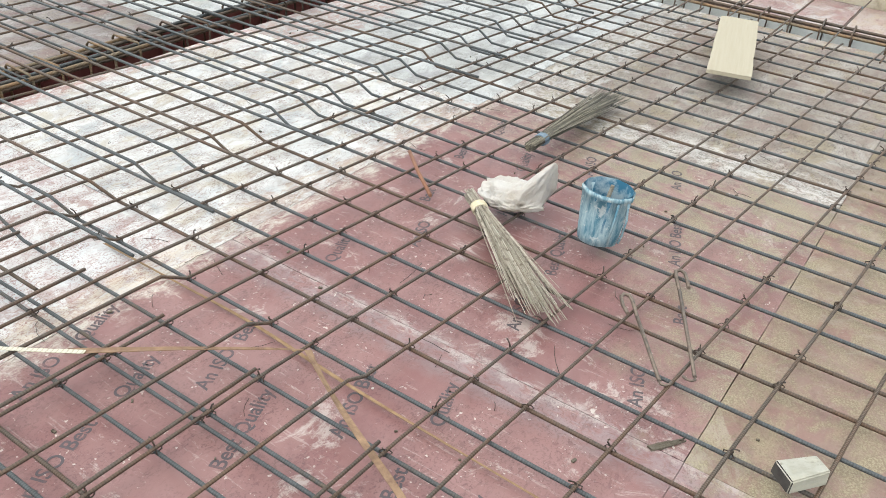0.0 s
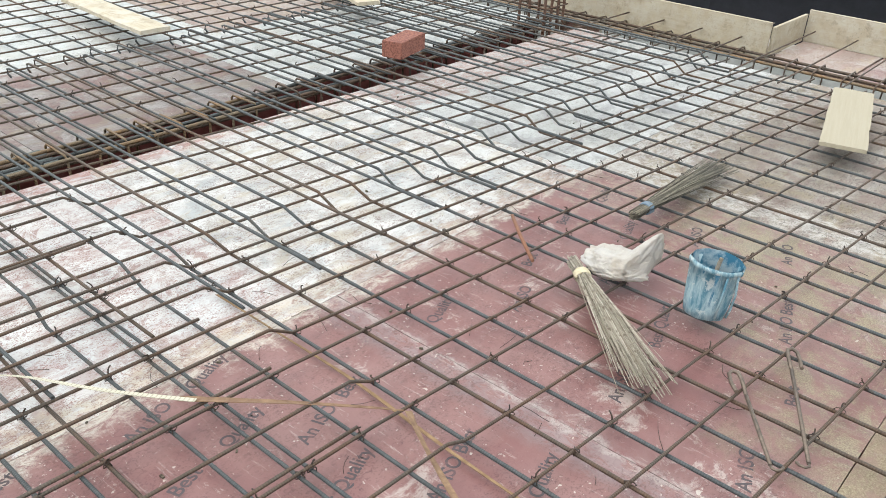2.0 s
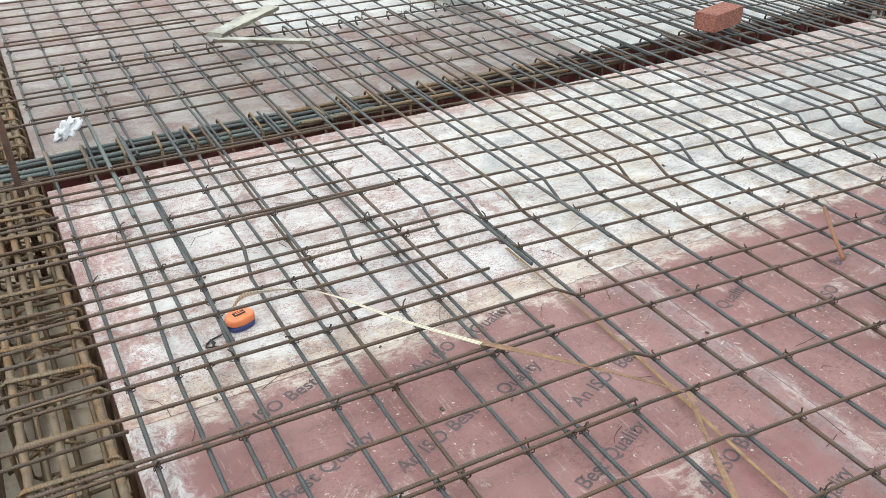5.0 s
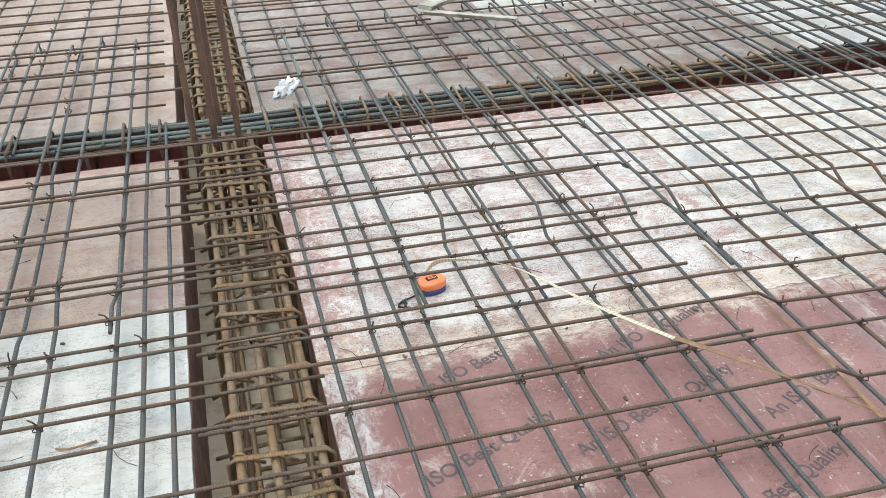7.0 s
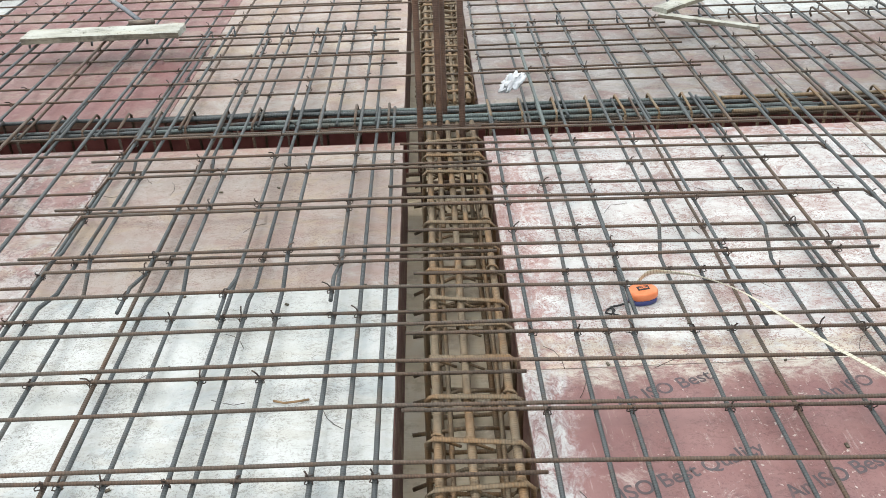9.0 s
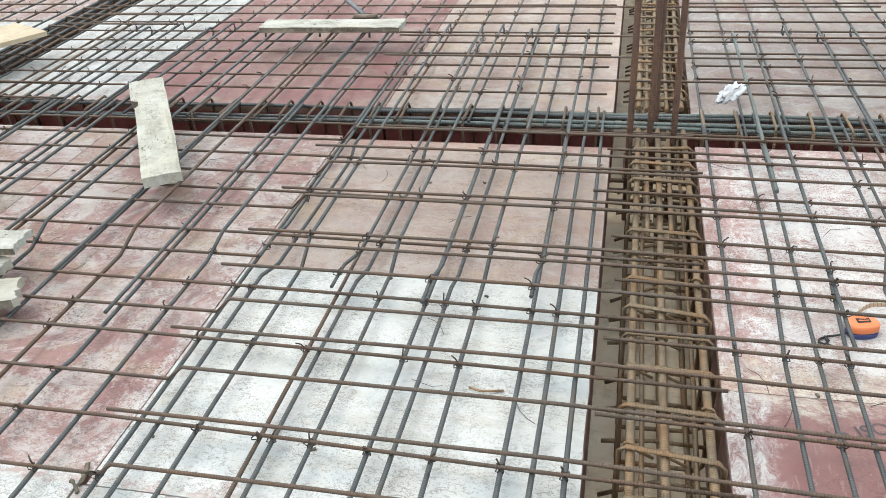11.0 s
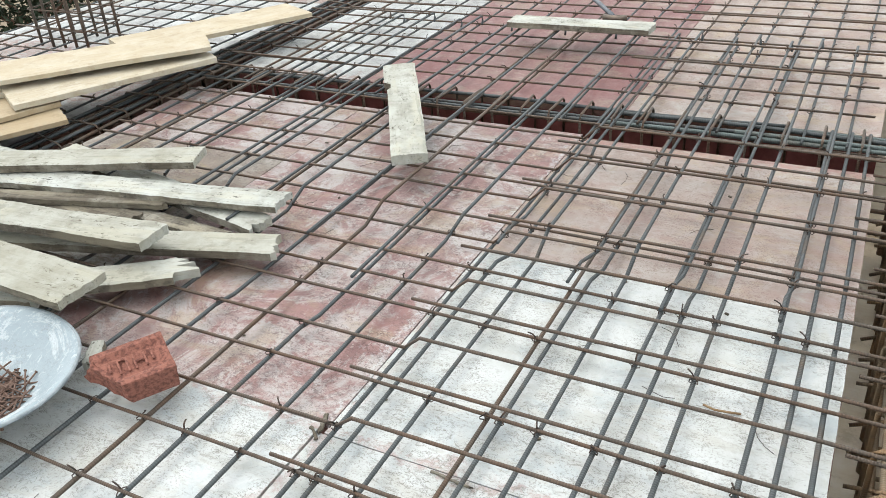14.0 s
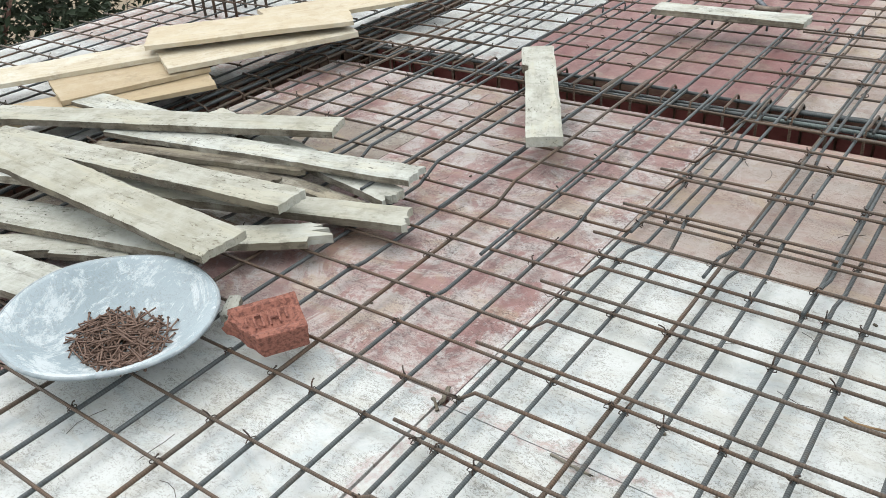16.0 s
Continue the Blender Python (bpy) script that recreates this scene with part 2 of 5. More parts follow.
GREY = ply_mat("grey_dusty_ply", (0.215, 0.165, 0.155), (0.27, 0.25, 0.24), (0.37, 0.355, 0.34), 0.45, 0.7, soft=0.08, stain=((0.205, 0.115, 0.105), 0.75), stain2=((0.28, 0.235, 0.17), 0.5), dots=0.5)
TAN = ply_mat("sandy_ply", (0.225, 0.165, 0.135), (0.22, 0.125, 0.11), (0.31, 0.275, 0.215), 0.4, 0.9, scratch=0.5, fleck=0.4, fleck_to=(0.12, 0.085, 0.06), soft=0.06, stain=((0.28, 0.235, 0.15), 0.6), stain2=((0.21, 0.135, 0.12), 0.7), sand="all")
BROWN = ply_mat("dusty_brown_ply", (0.215, 0.175, 0.145), (0.265, 0.232, 0.20), (0.37, 0.35, 0.32), 0.5, 0.8, soft=0.12, fleck=0.6, crack=0.4, stain=((0.25, 0.205, 0.13), 0.65), stain2=((0.20, 0.135, 0.12), 0.6),
                bands=((0, 2.97, 0.05, 0.07, (0.46, 0.44, 0.41), 0.9), (1, -1.30, 0.12, 0.15, (0.44, 0.43, 0.41), 0.8)))
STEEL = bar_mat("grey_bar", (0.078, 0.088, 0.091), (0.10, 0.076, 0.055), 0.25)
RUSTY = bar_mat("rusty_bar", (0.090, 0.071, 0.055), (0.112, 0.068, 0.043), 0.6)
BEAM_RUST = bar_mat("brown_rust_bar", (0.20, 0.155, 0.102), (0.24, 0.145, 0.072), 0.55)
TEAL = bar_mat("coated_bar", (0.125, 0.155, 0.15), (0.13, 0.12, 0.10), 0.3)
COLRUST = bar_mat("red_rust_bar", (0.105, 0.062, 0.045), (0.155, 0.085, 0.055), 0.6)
WIRE = plain_mat("tie_wire", (0.03, 0.027, 0.025), (0.08, 0.05, 0.035), 0.6, 80, 0.4)
FORM = wood_mat("beam_side_board", (0.12, 0.058, 0.05), (0.17, 0.095, 0.078), (0.26, 0.21, 0.165), 0.25)
FORMRED = plain_mat("red_film_form_side", (0.105, 0.026, 0.024), (0.17, 0.055, 0.05), 0.5, 14)
SOFFIT = wood_mat("beam_bottom_board", (0.50, 0.42, 0.31), (0.57, 0.50, 0.39), (0.60, 0.56, 0.48), 0.4)
FORMGREY = plain_mat("grey_form_side", (0.42, 0.44, 0.43), (0.55, 0.56, 0.54), 0.8, 5)
PINE = wood_mat("fresh_pine", (0.35, 0.295, 0.21), (0.445, 0.405, 0.32), (0.50, 0.475, 0.41), 0.4, (0.5, 12, 12), spots=0.15)
YELLOWPINE = wood_mat("yellow_pine", (0.285, 0.225, 0.145), (0.36, 0.295, 0.20), (0.42, 0.37, 0.285), 0.3, (0.5, 12, 12), spots=0.2)
OFFCUT = wood_mat("pale_ply_face", (0.30, 0.265, 0.19), (0.335, 0.30, 0.225), None, 0.0, (0.5, 14, 14))
OLDWOOD = wood_mat("cement_coated_wood", (0.225, 0.224, 0.19), (0.33, 0.332, 0.295), (0.43, 0.438, 0.408), 0.5, (0.6, 11, 11), 0.9, 1.0)
OLDEDGE = wood_mat("broken_wood", (0.055, 0.046, 0.034), (0.19, 0.163, 0.124), (0.32, 0.30, 0.25), 0.3, (1, 18, 18), 0.95, 0.9)
PALE = wood_mat("pale_form_board", (0.31, 0.27, 0.20), (0.385, 0.345, 0.27), (0.43, 0.41, 0.355), 0.45, (9, 0.5, 9), spots=0.5)
BRICK = plain_mat("red_clay", (0.125, 0.046, 0.034), (0.255, 0.102, 0.072), 0.95, 110, relief=1.0, lo=0.40, hi=0.56)


# ---- mesh helpers ----
def mesh_ob(name, bm, material, parent=None, smooth=False):
    me = bpy.data.meshes.new(name)
    bm.normal_update()
    bm.to_mesh(me)
    bm.free()
    for mt in material if isinstance(material, (list, tuple)) else [material]:
        me.materials.append(mt)
    if smooth:
        for p in me.polygons:
            p.use_smooth = True
    ob = new(name, me)
    ob.parent = parent
    return ob


def part(name, bm, material, parent, label="", smooth=False):
    ob = mesh_ob(name, bm, material, parent, smooth)
    return tagged(ob, label) if label else ob


def thing(name, label, category, m=None, group="", kind=""):
    ob = tagged(new(name), label, category, group, kind)
    if m is not None:
        ob.matrix_world = m
    return ob


def box(bm, x0, x1, y0, y1, z0, z1, bevel=0.0, m=None):
    r = bmesh.ops.create_cube(bm, size=1)
    vs = r["verts"]
    bmesh.ops.scale(bm, vec=(x1 - x0, y1 - y0, z1 - z0), verts=vs)
    bmesh.ops.translate(bm, vec=((x0 + x1) / 2, (y0 + y1) / 2, (z0 + z1) / 2), verts=vs)
    if bevel:
        es = list({e for v in vs for e in v.link_edges})
        r = bmesh.ops.bevel(bm, geom=es, offset=bevel, segments=1, affect="EDGES")
        vs = r["verts"]
    if m is not None:
        bmesh.ops.transform(bm, matrix=m, verts=list({v for v in vs if v.is_valid}))
    return bm


def tube(points, r, sides=6, bm=None, closed=False, taper=None):
    """A round bar swept along points, with UV x along its length in metres."""
    bm = bm or bmesh.new()
    uv = bm.loops.layers.uv.verify()
    pts = [Vector(p) for p in points]
    n = len(pts)
    rings, lens, total = [], [], 0.0
    for i, p in enumerate(pts):
        a = pts[(i - 1) % n] if (closed or i > 0) else p
        b = pts[(i + 1) % n] if (closed or i < n - 1) else p
        t = (b - a).normalized()
        side = t.cross(Vector((0, 0, 1)))
        side = side.normalized() if side.length > 0.05 else t.cross(Vector((0, 1, 0))).normalized()
        up = side.cross(t)
        rr = r if taper is None else r * taper(i / max(1, n - 1))
        rings.append([bm.verts.new(p + rr * (math.cos(q) * side + math.sin(q) * up)) for q in (2 * math.pi * k / sides for k in range(sides))])
        if i:
            total += (p - pts[i - 1]).length
        lens.append(total)
    spans = list(range(n - 1)) + ([n - 1] if closed else [])
    for i in spans:
        j = (i + 1) % n
        lj = lens[j] if j else total + (pts[0] - pts[-1]).length
        for k in range(sides):
            f = bm.faces.new((rings[i][k], rings[j][k], rings[j][(k + 1) % sides], rings[i][(k + 1) % sides]))
            f.smooth = True
            for loop, u, v in zip(f.loops, (lens[i], lj, lj, lens[i]), (k, k, k + 1, k + 1)):
                loop[uv].uv = (u, v / sides)
    if not closed:
        bm.faces.new(rings[0])
        bm.faces.new(rings[-1][::-1])
    return bm


# ---- setting: the ground, the deck of shuttering plywood, the beam troughs ----
BASE = -3.3
bm = bmesh.new()
bmesh.ops.create_grid(bm, x_segments=8, y_segments=8, size=600)
bmesh.ops.translate(bm, vec=(0, 0, BASE), verts=bm.verts)
tagged(mesh_ob("ground", bm, plain_mat("earth", (0.16, 0.12, 0.08), (0.22, 0.18, 0.12), 0.95, 0.6)), "bare brown earth below the raised deck", "ground", kind="structure")

deck = thing("floor", "shuttering deck of plywood sheets with red, white and grey faces", "deck", kind="structure")
rnd = random.Random(4)


def sheet(x0, x1, y0, y1, material, gap=0.0009, z=0.0):
    """One plywood sheet, 12 mm thick, its edges slightly chipped."""
    bm = bmesh.new()
    n = 10
    lo, hi = [], []
    for (ax, ay), (bx, by) in (((x0, y0), (x1, y0)), ((x1, y0), (x1, y1)), ((x1, y1), (x0, y1)), ((x0, y1), (x0, y0))):
        for i in range(n):
            f = i / n
            px, py = ax + (bx - ax) * f, ay + (by - ay) * f
            g = gap + (rnd.random() ** 6) * 0.0022
            px += g if px == x0 else -g if px == x1 else 0
            py += g if py == y0 else -g if py == y1 else 0
            hi.append(bm.verts.new((px, py, z)))
            lo.append(bm.verts.new((px, py, z - 0.012)))
    bm.faces.new(hi)
    bm.faces.new(lo[::-1])
    for i in range(len(hi)):
        j = (i + 1) % len(hi)
        bm.faces.new((hi[j], hi[i], lo[i], lo[j]))
    return part("plywood_sheet", bm, material, deck)


BX0, BX1, AY0, AY1 = 0.0, 0.272, 0.0, 0.275   # beam B in x, beam A in y
CX0, CX1 = 4.60, 4.86                          # beam C in x
DX0, DX1 = -3.02, -2.76                        # beam D in x
# panel between B and C, camera's side of A
for x0, x1, m in ((BX1, 1.50, SCUFF), (1.50, 2.79, WHITE_A), (2.79, CX0, WHITE_C)):
    sheet(x0, x1, -1.215, AY0, m)
for x0, x1, m in ((BX1, 1.57, RED), (1.57, 2.86, RED), (2.86, CX0, BROWN)):
    sheet(x0, x1, -2.49, -1.215, m, 0.0005)
for x0, x1, m in ((BX1, 1.57, RED), (1.57, 2.30, TAN), (2.30, 3.4, TAN), (3.4, CX0, BROWN)):
    sheet(x0, x1, -3.7, -2.49, m, 0.0002)
for x0, x1, m in ((BX1, 2.4, TAN), (2.4, CX0, BROWN)):
    sheet(x0, x1, -5.0, -3.7, m)
# panel between D and B, camera's side of A
sheet(-0.95, BX0, -0.872, AY0 - 0.03, PINK)
sheet(-0.95, BX0, -1.665, -0.872, WHITE)
sheet(-0.965, BX0, -2.9, -1.665, WHITE, 0.0018)
sheet(-1.88, -0.951, -1.64, AY0, RED_WORN)
sheet(DX1, -1.88, -0.55, AY0, RED_WORN)
sheet(DX1, -1.88, -1.64, -0.55, BROWN)
sheet(-1.9, -0.968, -2.9, -1.64, WHITE)
sheet(DX1, -1.9, -2.9, -1.64, RED_WORN)
sheet(DX1, BX0, -5.0, -2.9, BROWN)
# far side of A
for x0, x1, m in ((BX1, 1.45, GREY), (1.45, 2.62, GREY), (2.62, CX0, WHITE)):
    sheet(x0, x1, AY1, 1.22, m)
for x0, x1, m in ((BX1, 1.45, GREY), (1.45, 2.9, WHITE), (2.9, CX0, PINK)):
    sheet(x0, x1, 1.22, 2.5, m)
sheet(BX1, CX0, 2.5, 4.5, WHITE)
sheet(-0.87, BX0, AY1, 1.22, PINK)
sheet(-0.87, BX0, 1.22, 2.45, PINK)
sheet(-2.05, -0.87, AY1, 2.45, FARRED)
sheet(DX1, -2.05, AY1, 2.45, WHITE_C)
sheet(DX1, BX0, 2.45, 4.5, BROWN)
# beyond D
sheet(-4.6, DX0, -2.2, -0.2, WHITE_C)
sheet(-4.6, DX0, -0.2, 1.4, WHITE_C)
sheet(-4.6, DX0, 1.4, 4.5, RED_WORN)
sheet(-4.6, DX0, -5.0, -2.2, BROWN)
# ledge beyond C
for k, (y0, y1) in enumerate(((-1.29, -1.07), (-1.52, -1.296), (-1.80, -1.526), (-2.05, -1.806), (-2.32, -2.056), (-2.6, -2.326))):
    sheet(CX1, 5.42, y0, y1, (PINK, PINK, RED_WORN, RED_WORN, PINK, RED_WORN)[k], 0.004)
sheet(CX1, 5.42, -5.0, -2.6, BROWN)

for x0, x1, y0, y1 in ((BX1, CX0, -5.0, AY0), (DX1, BX0, -5.0, AY0), (BX1, CX0, AY1, 4.5), (DX1, BX0, AY1, 4.5), (-4.6, DX0, -5.0, 4.5), (CX1, 5.42, -5.0, -1.07)):
    bm = bmesh.new()
    box(bm, x0, x1, y0, y1, -0.034, -0.0125)
    part("backing_boards", bm, FORM, deck)

DEPTH = -0.29


def trough(name, x0, x1, y0, y1, along, mats=(FORM, SOFFIT)):
    t = thing(name, "open beam trough with timber sides and bottom below the deck", "formwork", kind="structure")
    bm = bmesh.new()
    box(bm, x0 - 0.03, x1 + 0.03, y0 - (0.03 if along == "x" else 0), y1 + (0.03 if along == "x" else 0), DEPTH - 0.03, DEPTH)
    part("bottom_board", bm, mats[1], t)
    return t


def side_board(t, x0, x1, y0, y1, material=FORM):
    bm = bmesh.new()
    box(bm, x0, x1, y0, y1, DEPTH, -0.0345)
    part("side_board", bm, material, t)


tA = trough("beam_trough", DX0, CX1, AY0, AY1, "x")
for x in (DX0 - 0.02, CX1):
    side_board(tA, x, x + 0.02, AY0, AY1)
for x0, x1 in ((DX1, BX0), (BX1, CX0)):
    side_board(tA, x0, x1, AY0 - 0.02, AY0, FORMRED)
    side_board(tA, x0, x1, AY1, AY1 + 0.02, FORMRED)
for name, x0, x1, w, m in (("beam_trough", BX0, BX1, 0.022, FORM), ("beam_trough", CX0, CX1, 0.022, FORMGREY), ("beam_trough", DX0, DX1, 0.022, FORM)):
    for y0, y1 in ((-5.0, AY0 - 0.031), (AY1 + 0.031, 4.5)):
        t = trough(name, x0, x1, y0, y1, "y", (m, SOFFIT if m is FORM else FORMGREY))
        side_board(t, x0 - w, x0, y0, y1, m)
        side_board(t, x1, x1 + w, y0, y1, m)
# plain walls that carry the deck
wallm = plain_mat("rough_wall", (0.35, 0.32, 0.28), (0.42, 0.39, 0.35), 0.9, 3)
for i, (x0, x1, y0, y1) in enumerate(((-4.6, 5.42, -5.0, -4.8), (-4.6, 5.42, 4.3, 4.5), (-4.6, -4.4, -4.8, 4.3), (5.22, 5.42, -4.8, 4.3), (BX0, BX1, -4.8, 4.3))):
    bm = bmesh.new()
    box(bm, x0, x1, y0, y1, BASE, DEPTH - 0.032 if i == 4 else -0.0345)
    tagged(mesh_ob("wall_%d" % (i + 1), bm, wallm), "plain rough wall that carries the deck", "wall", kind="structure")

# ---- the reinforcement ----
LOWY, LOWX, HIY, HIX = 0.026, 0.037, 0.088, 0.098
RY, RX = 0.0050, 0.0043
mat = thing("reinforcement_mat", "tied mat of grey and rusty ribbed steel bars over the deck", "rebar")
bars_y, bars_x = [], []       # (function of the other axis -> (pos, z), start, end)
brnd = random.Random(11)


def lay(points, r, material, wander=0.004):
    """A bar through the given corner points, bent with small radii and slightly crooked."""
    pts = [Vector(p) for p in points]
    out = []
    ph = brnd.random() * 50
    for i in range(len(pts) - 1):
        a, b = pts[i], pts[i + 1]
        n = max(1, int((b - a).length / 0.16))
        for k in range(n):
            out.append(a.lerp(b, k / n))
    out.append(pts[-1])
    for i, p in enumerate(out):
        q = noise.noise_vector(Vector((p.x * 1.3 + ph, p.y * 1.3, ph)))
        p.x += q.x * wander
        p.y += q.y * wander
        p.z += abs(q.z) * wander * 0.6
    return part("bar", tube(out, r, 6), material, mat)


def ybar(x, y0, y1, z0=LOWY, material=None, kinks=(), r=RY, run=0.06):
    """A bar along y. kinks: (y, shift in x, new z) where it is cranked on the way up; a raised far end is hooked."""
    pts, cx, cz = [(x, y0, z0)], x, z0
    for ky, shift, nz in kinks:
        pts.append((cx, ky, cz))
        cx, cz = cx + shift, nz
        pts.append((cx, ky + run, cz))
    pts.append((cx, y1, cz))
    if cz > 0.06 and y1 > 0.9:
        pts += [(cx, y1 + 0.018, cz - 0.006), (cx, y1 + 0.024, cz - 0.026), (cx + 0.004, y1 + 0.006, cz - 0.042)]
    lay(pts, r, material or (STEEL if brnd.random() < 0.86 else RUSTY))
    bars_y.append((pts, y0, y1))


def xbar(y, x0, x1, z0=LOWX, material=None, kinks=(), r=RX, drift=(0.0, 0.0, 0.0, 0.0), run=0.06):
    pts, cy, cz = [(x0, y, z0)], y, z0
    for kx, shift, nz in kinks:
        pts.append((kx, cy, cz))
        cy, cz = cy + shift, nz
        pts.append((kx + run, cy, cz))
    pts.append((x1, cy, cz))
    fine = []
    for a, b in zip(pts, pts[1:]):
        n = max(1, int(abs(b[0] - a[0]) / 0.4))
        fine += [tuple(a[i] + (b[i] - a[i]) * k / n for i in range(3)) for k in range(n)]
    fine.append(pts[-1])
    at0, s0, at1, s1 = drift
    pts = [(px, py + s0 * max(0.0, px - at0) + s1 * max(0.0, px - at1), pz) for px, py, pz in fine]
    brnd.random()
    lay(pts, r, material or RUSTY)
    bars_x.append((pts, x0, x1))


# bars along y, panel between B and C
for x, lean in ((0.306, 0.0), (0.405, 0.016), (0.475, 0.0), (0.532, 0.022), (0.751, 0.0), (0.800, 0.016), (1.042, 0.0), (1.070, -0.01)):
    ybar(x, -4.9, 0.22 + brnd.random() * 0.05, kinks=((-1.15, lean, LOWY),), run=0.4)
ybar(0.667, -4.9, 1.05, kinks=((-0.83, 0.005, HIY),))
ybar(0.942, -4.9, 1.03, kinks=((-0.862, -0.007, HIY),))
ybar(1.202, -4.9, 1.06, kinks=((-0.862, -0.020, HIY),))
k, x = 0, 1.345
while x < 4.5:
    y = -0.868 - 0.024 * (x - 1.345) + brnd.uniform(-0.01, 0.01)
    ybar(x + 0.006 * (k == 0), -4.9, 1.0 + brnd.random() * 0.15, kinks=((y, (-0.032, -0.042)[k % 2], HIY),), run=0.05)
    k, x = k + 1, x + 0.1335
for x in (0.53, 0.80, 1.063, 1.283, 1.544, 1.802, 2.052, 2.290, 2.57, 2.84, 3.10, 3.37, 3.63, 3.9, 4.16, 4.43):
    ybar(x, -1.15 + brnd.uniform(-0.05, 0.03), 1.0 + brnd.uniform(-0.05, 0.05), z0=HIY - 0.004)
ybar(0.46, -0.47, 0.95, z0=HIY, material=TEAL, r=0.0065)
# bars along y, panel between D and B
for x in (-0.030, -0.089, -0.150, -0.284, -0.411, -0.530, -0.643, -0.777, -0.913, -1.052, -1.195, -1.315, -1.46, -1.60, -1.737, -1.87, -2.0, -2.14, -2.27, -2.4, -2.53, -2.66):
    hi = x in (-0.284, -0.530, -0.777, -1.052, -1.315, -1.60, -1.87, -2.14, -2.4)
    ybar(x, -4.9, 1.05 if hi else 0.22, kinks=((-0.90, 0.012 if x > -0.9 else 0.032, HIY),) if hi else ((-1.4, 0.014, LOWY),) if x < -1.1 else (), r=0.0055)
for x, lean in ((-0.363, 0.008), (-0.610, 0.014), (-0.869, 0.024)):
    ybar(x, -3.2, 1.0, z0=LOWY, kinks=((-0.95, lean, LOWY), (-0.25, 0.0, LOWY + 0.03)), r=0.0055)
for x, e, lean in ((-0.149, -1.045, 0.013), (-0.398, -1.10, 0.014), (-0.630, -1.06, 0.022), (-0.868, -0.95, 0.014), (-1.143, -1.233, 0.0), (-1.388, -1.08, 0.0), (-1.66, -1.10, 0.0), (-1.93, -1.05, 0.0), (-2.26, -1.05, 0.0)):
    ybar(x, e, 1.0, z0=HIY - 0.004, kinks=((e + 0.1, lean, HIY - 0.004),))
# far panels
for x0, x1 in ((-2.7, -0.02), (0.3, 4.5)):
    x = x0
    while x < x1:
        ybar(x, 0.02 + brnd.random() * 0.08, 4.4, z0=LOWY)
        x += 0.137
for x in np.arange(-4.5, -3.05, 0.145):
    ybar(float(x), -4.5, 4.4, z0=LOWY)

# bars along x; over beam B each is cranked on one side and ends on the other
EVEN = (-0.295, -0.592, -0.838, -1.015, -1.28, -1.555, -1.835, -2.138, -2.45, -2.75)
ODD = ((-0.118, -0.025), (-0.382, -0.02), (-0.607, -0.015), (-0.878, -0.02), (-1.133, -0.015), (-1.386, -0.03), (-1.667, -0.025), (-1.98, -0.025), (-2.29, -0.025), (-2.58, -0.025))
for y in EVEN:
    if y > -2.2:
        xbar(y, -0.94, 4.5, z0=HIX, kinks=((1.255, 0.03, LOWX),), drift=(-0.1, -0.04, 1.3, -0.045), run=0.085)
    else:
        xbar(y, -0.94, 1.22, z0=HIX, drift=(-0.1, -0.04, 1.3, -0.03))
for y, run in ODD:
    xbar(y, -2.7, 1.165, z0=LOWX, kinks=((-0.91, -0.026, HIX),), drift=(-0.1, run, 9, 0.0))
for y in (0.02, -0.12, -0.41, -0.668, -0.875, -1.116, -1.366, -1.655, -1.985, -2.305, -2.485, -2.655, -2.85, -3.05, -3.25, -3.5):
    xbar(y, -0.07 + brnd.random() * 0.12, 4.55, drift=(0.0, -0.035, 1.3, -0.05))
for y in (0.02, -0.245, -0.505, -0.76, -1.015, -1.235, -1.515, -1.805, -2.12, -2.43, -2.75, -3.05):
    xbar(y, -2.72, 0.25 + brnd.random() * 0.06, drift=(-1.0, -0.02, 9, 0.0))
for y in np.arange(0.36, 4.3, 0.148):
    y = float(y)
    xbar(y, -2.72, -0.03)
    xbar(y + 0.03, 0.3, 4.55)
for y in (0.34, 0.60, 0.86, 1.3):
    xbar(y, -0.95, 1.1, z0=HIX)
for y in np.arange(-2.1, 4.3, 0.16):
    xbar(float(y), -4.55, -3.04)
    if y > 0.85 or -0.05 < y < 0.25:
        xbar(float(y) + 0.07, -2.72, -2.1, z0=HIX)
for y in np.arange(-4.5, 0, 0.24):
    xbar(float(y), 4.2, 5.36, z0=HIX - 0.02)


# ---- wire knots at the crossings ----
def at_y(pts, v, axis):
    for a, b in zip(pts, pts[1:]):
        if min(a[axis], b[axis]) <= v <= max(a[axis], b[axis]) and abs(b[axis] - a[axis]) > 1e-6:
            f = (v - a[axis]) / (b[axis] - a[axis])
            return tuple(a[i] + (b[i] - a[i]) * f for i in range(3))
    return None


def knot_mesh(seed):
    r = random.Random(seed)
    bm = bmesh.new()
    for s in (1, -1):
        pts = [(s * 0.010 * math.cos(a), 0.010 * math.cos(a) * 0.8, 0.007 * math.sin(a)) for a in (2 * math.pi * k / 7 for k in range(7))]
        tube(pts, 0.0016, 3, bm, closed=True)
    d = Vector((r.uniform(-1, 1), r.uniform(-1, 1), 1.1)).normalized()
    side = Vector((r.uniform(-1, 1), r.uniform(-1, 1), 0)).normalized()
    tube([Vector((0, 0, 0.006)), d * 0.013 + Vector((0, 0, 0.004)), d * 0.021 + side * 0.004, d * 0.022 + side * 0.009], 0.0021, 3, bm)
    me = bpy.data.meshes.new("wire_knot")
    bm.to_mesh(me)
    bm.free()
    me.materials.append(WIRE)
    return me


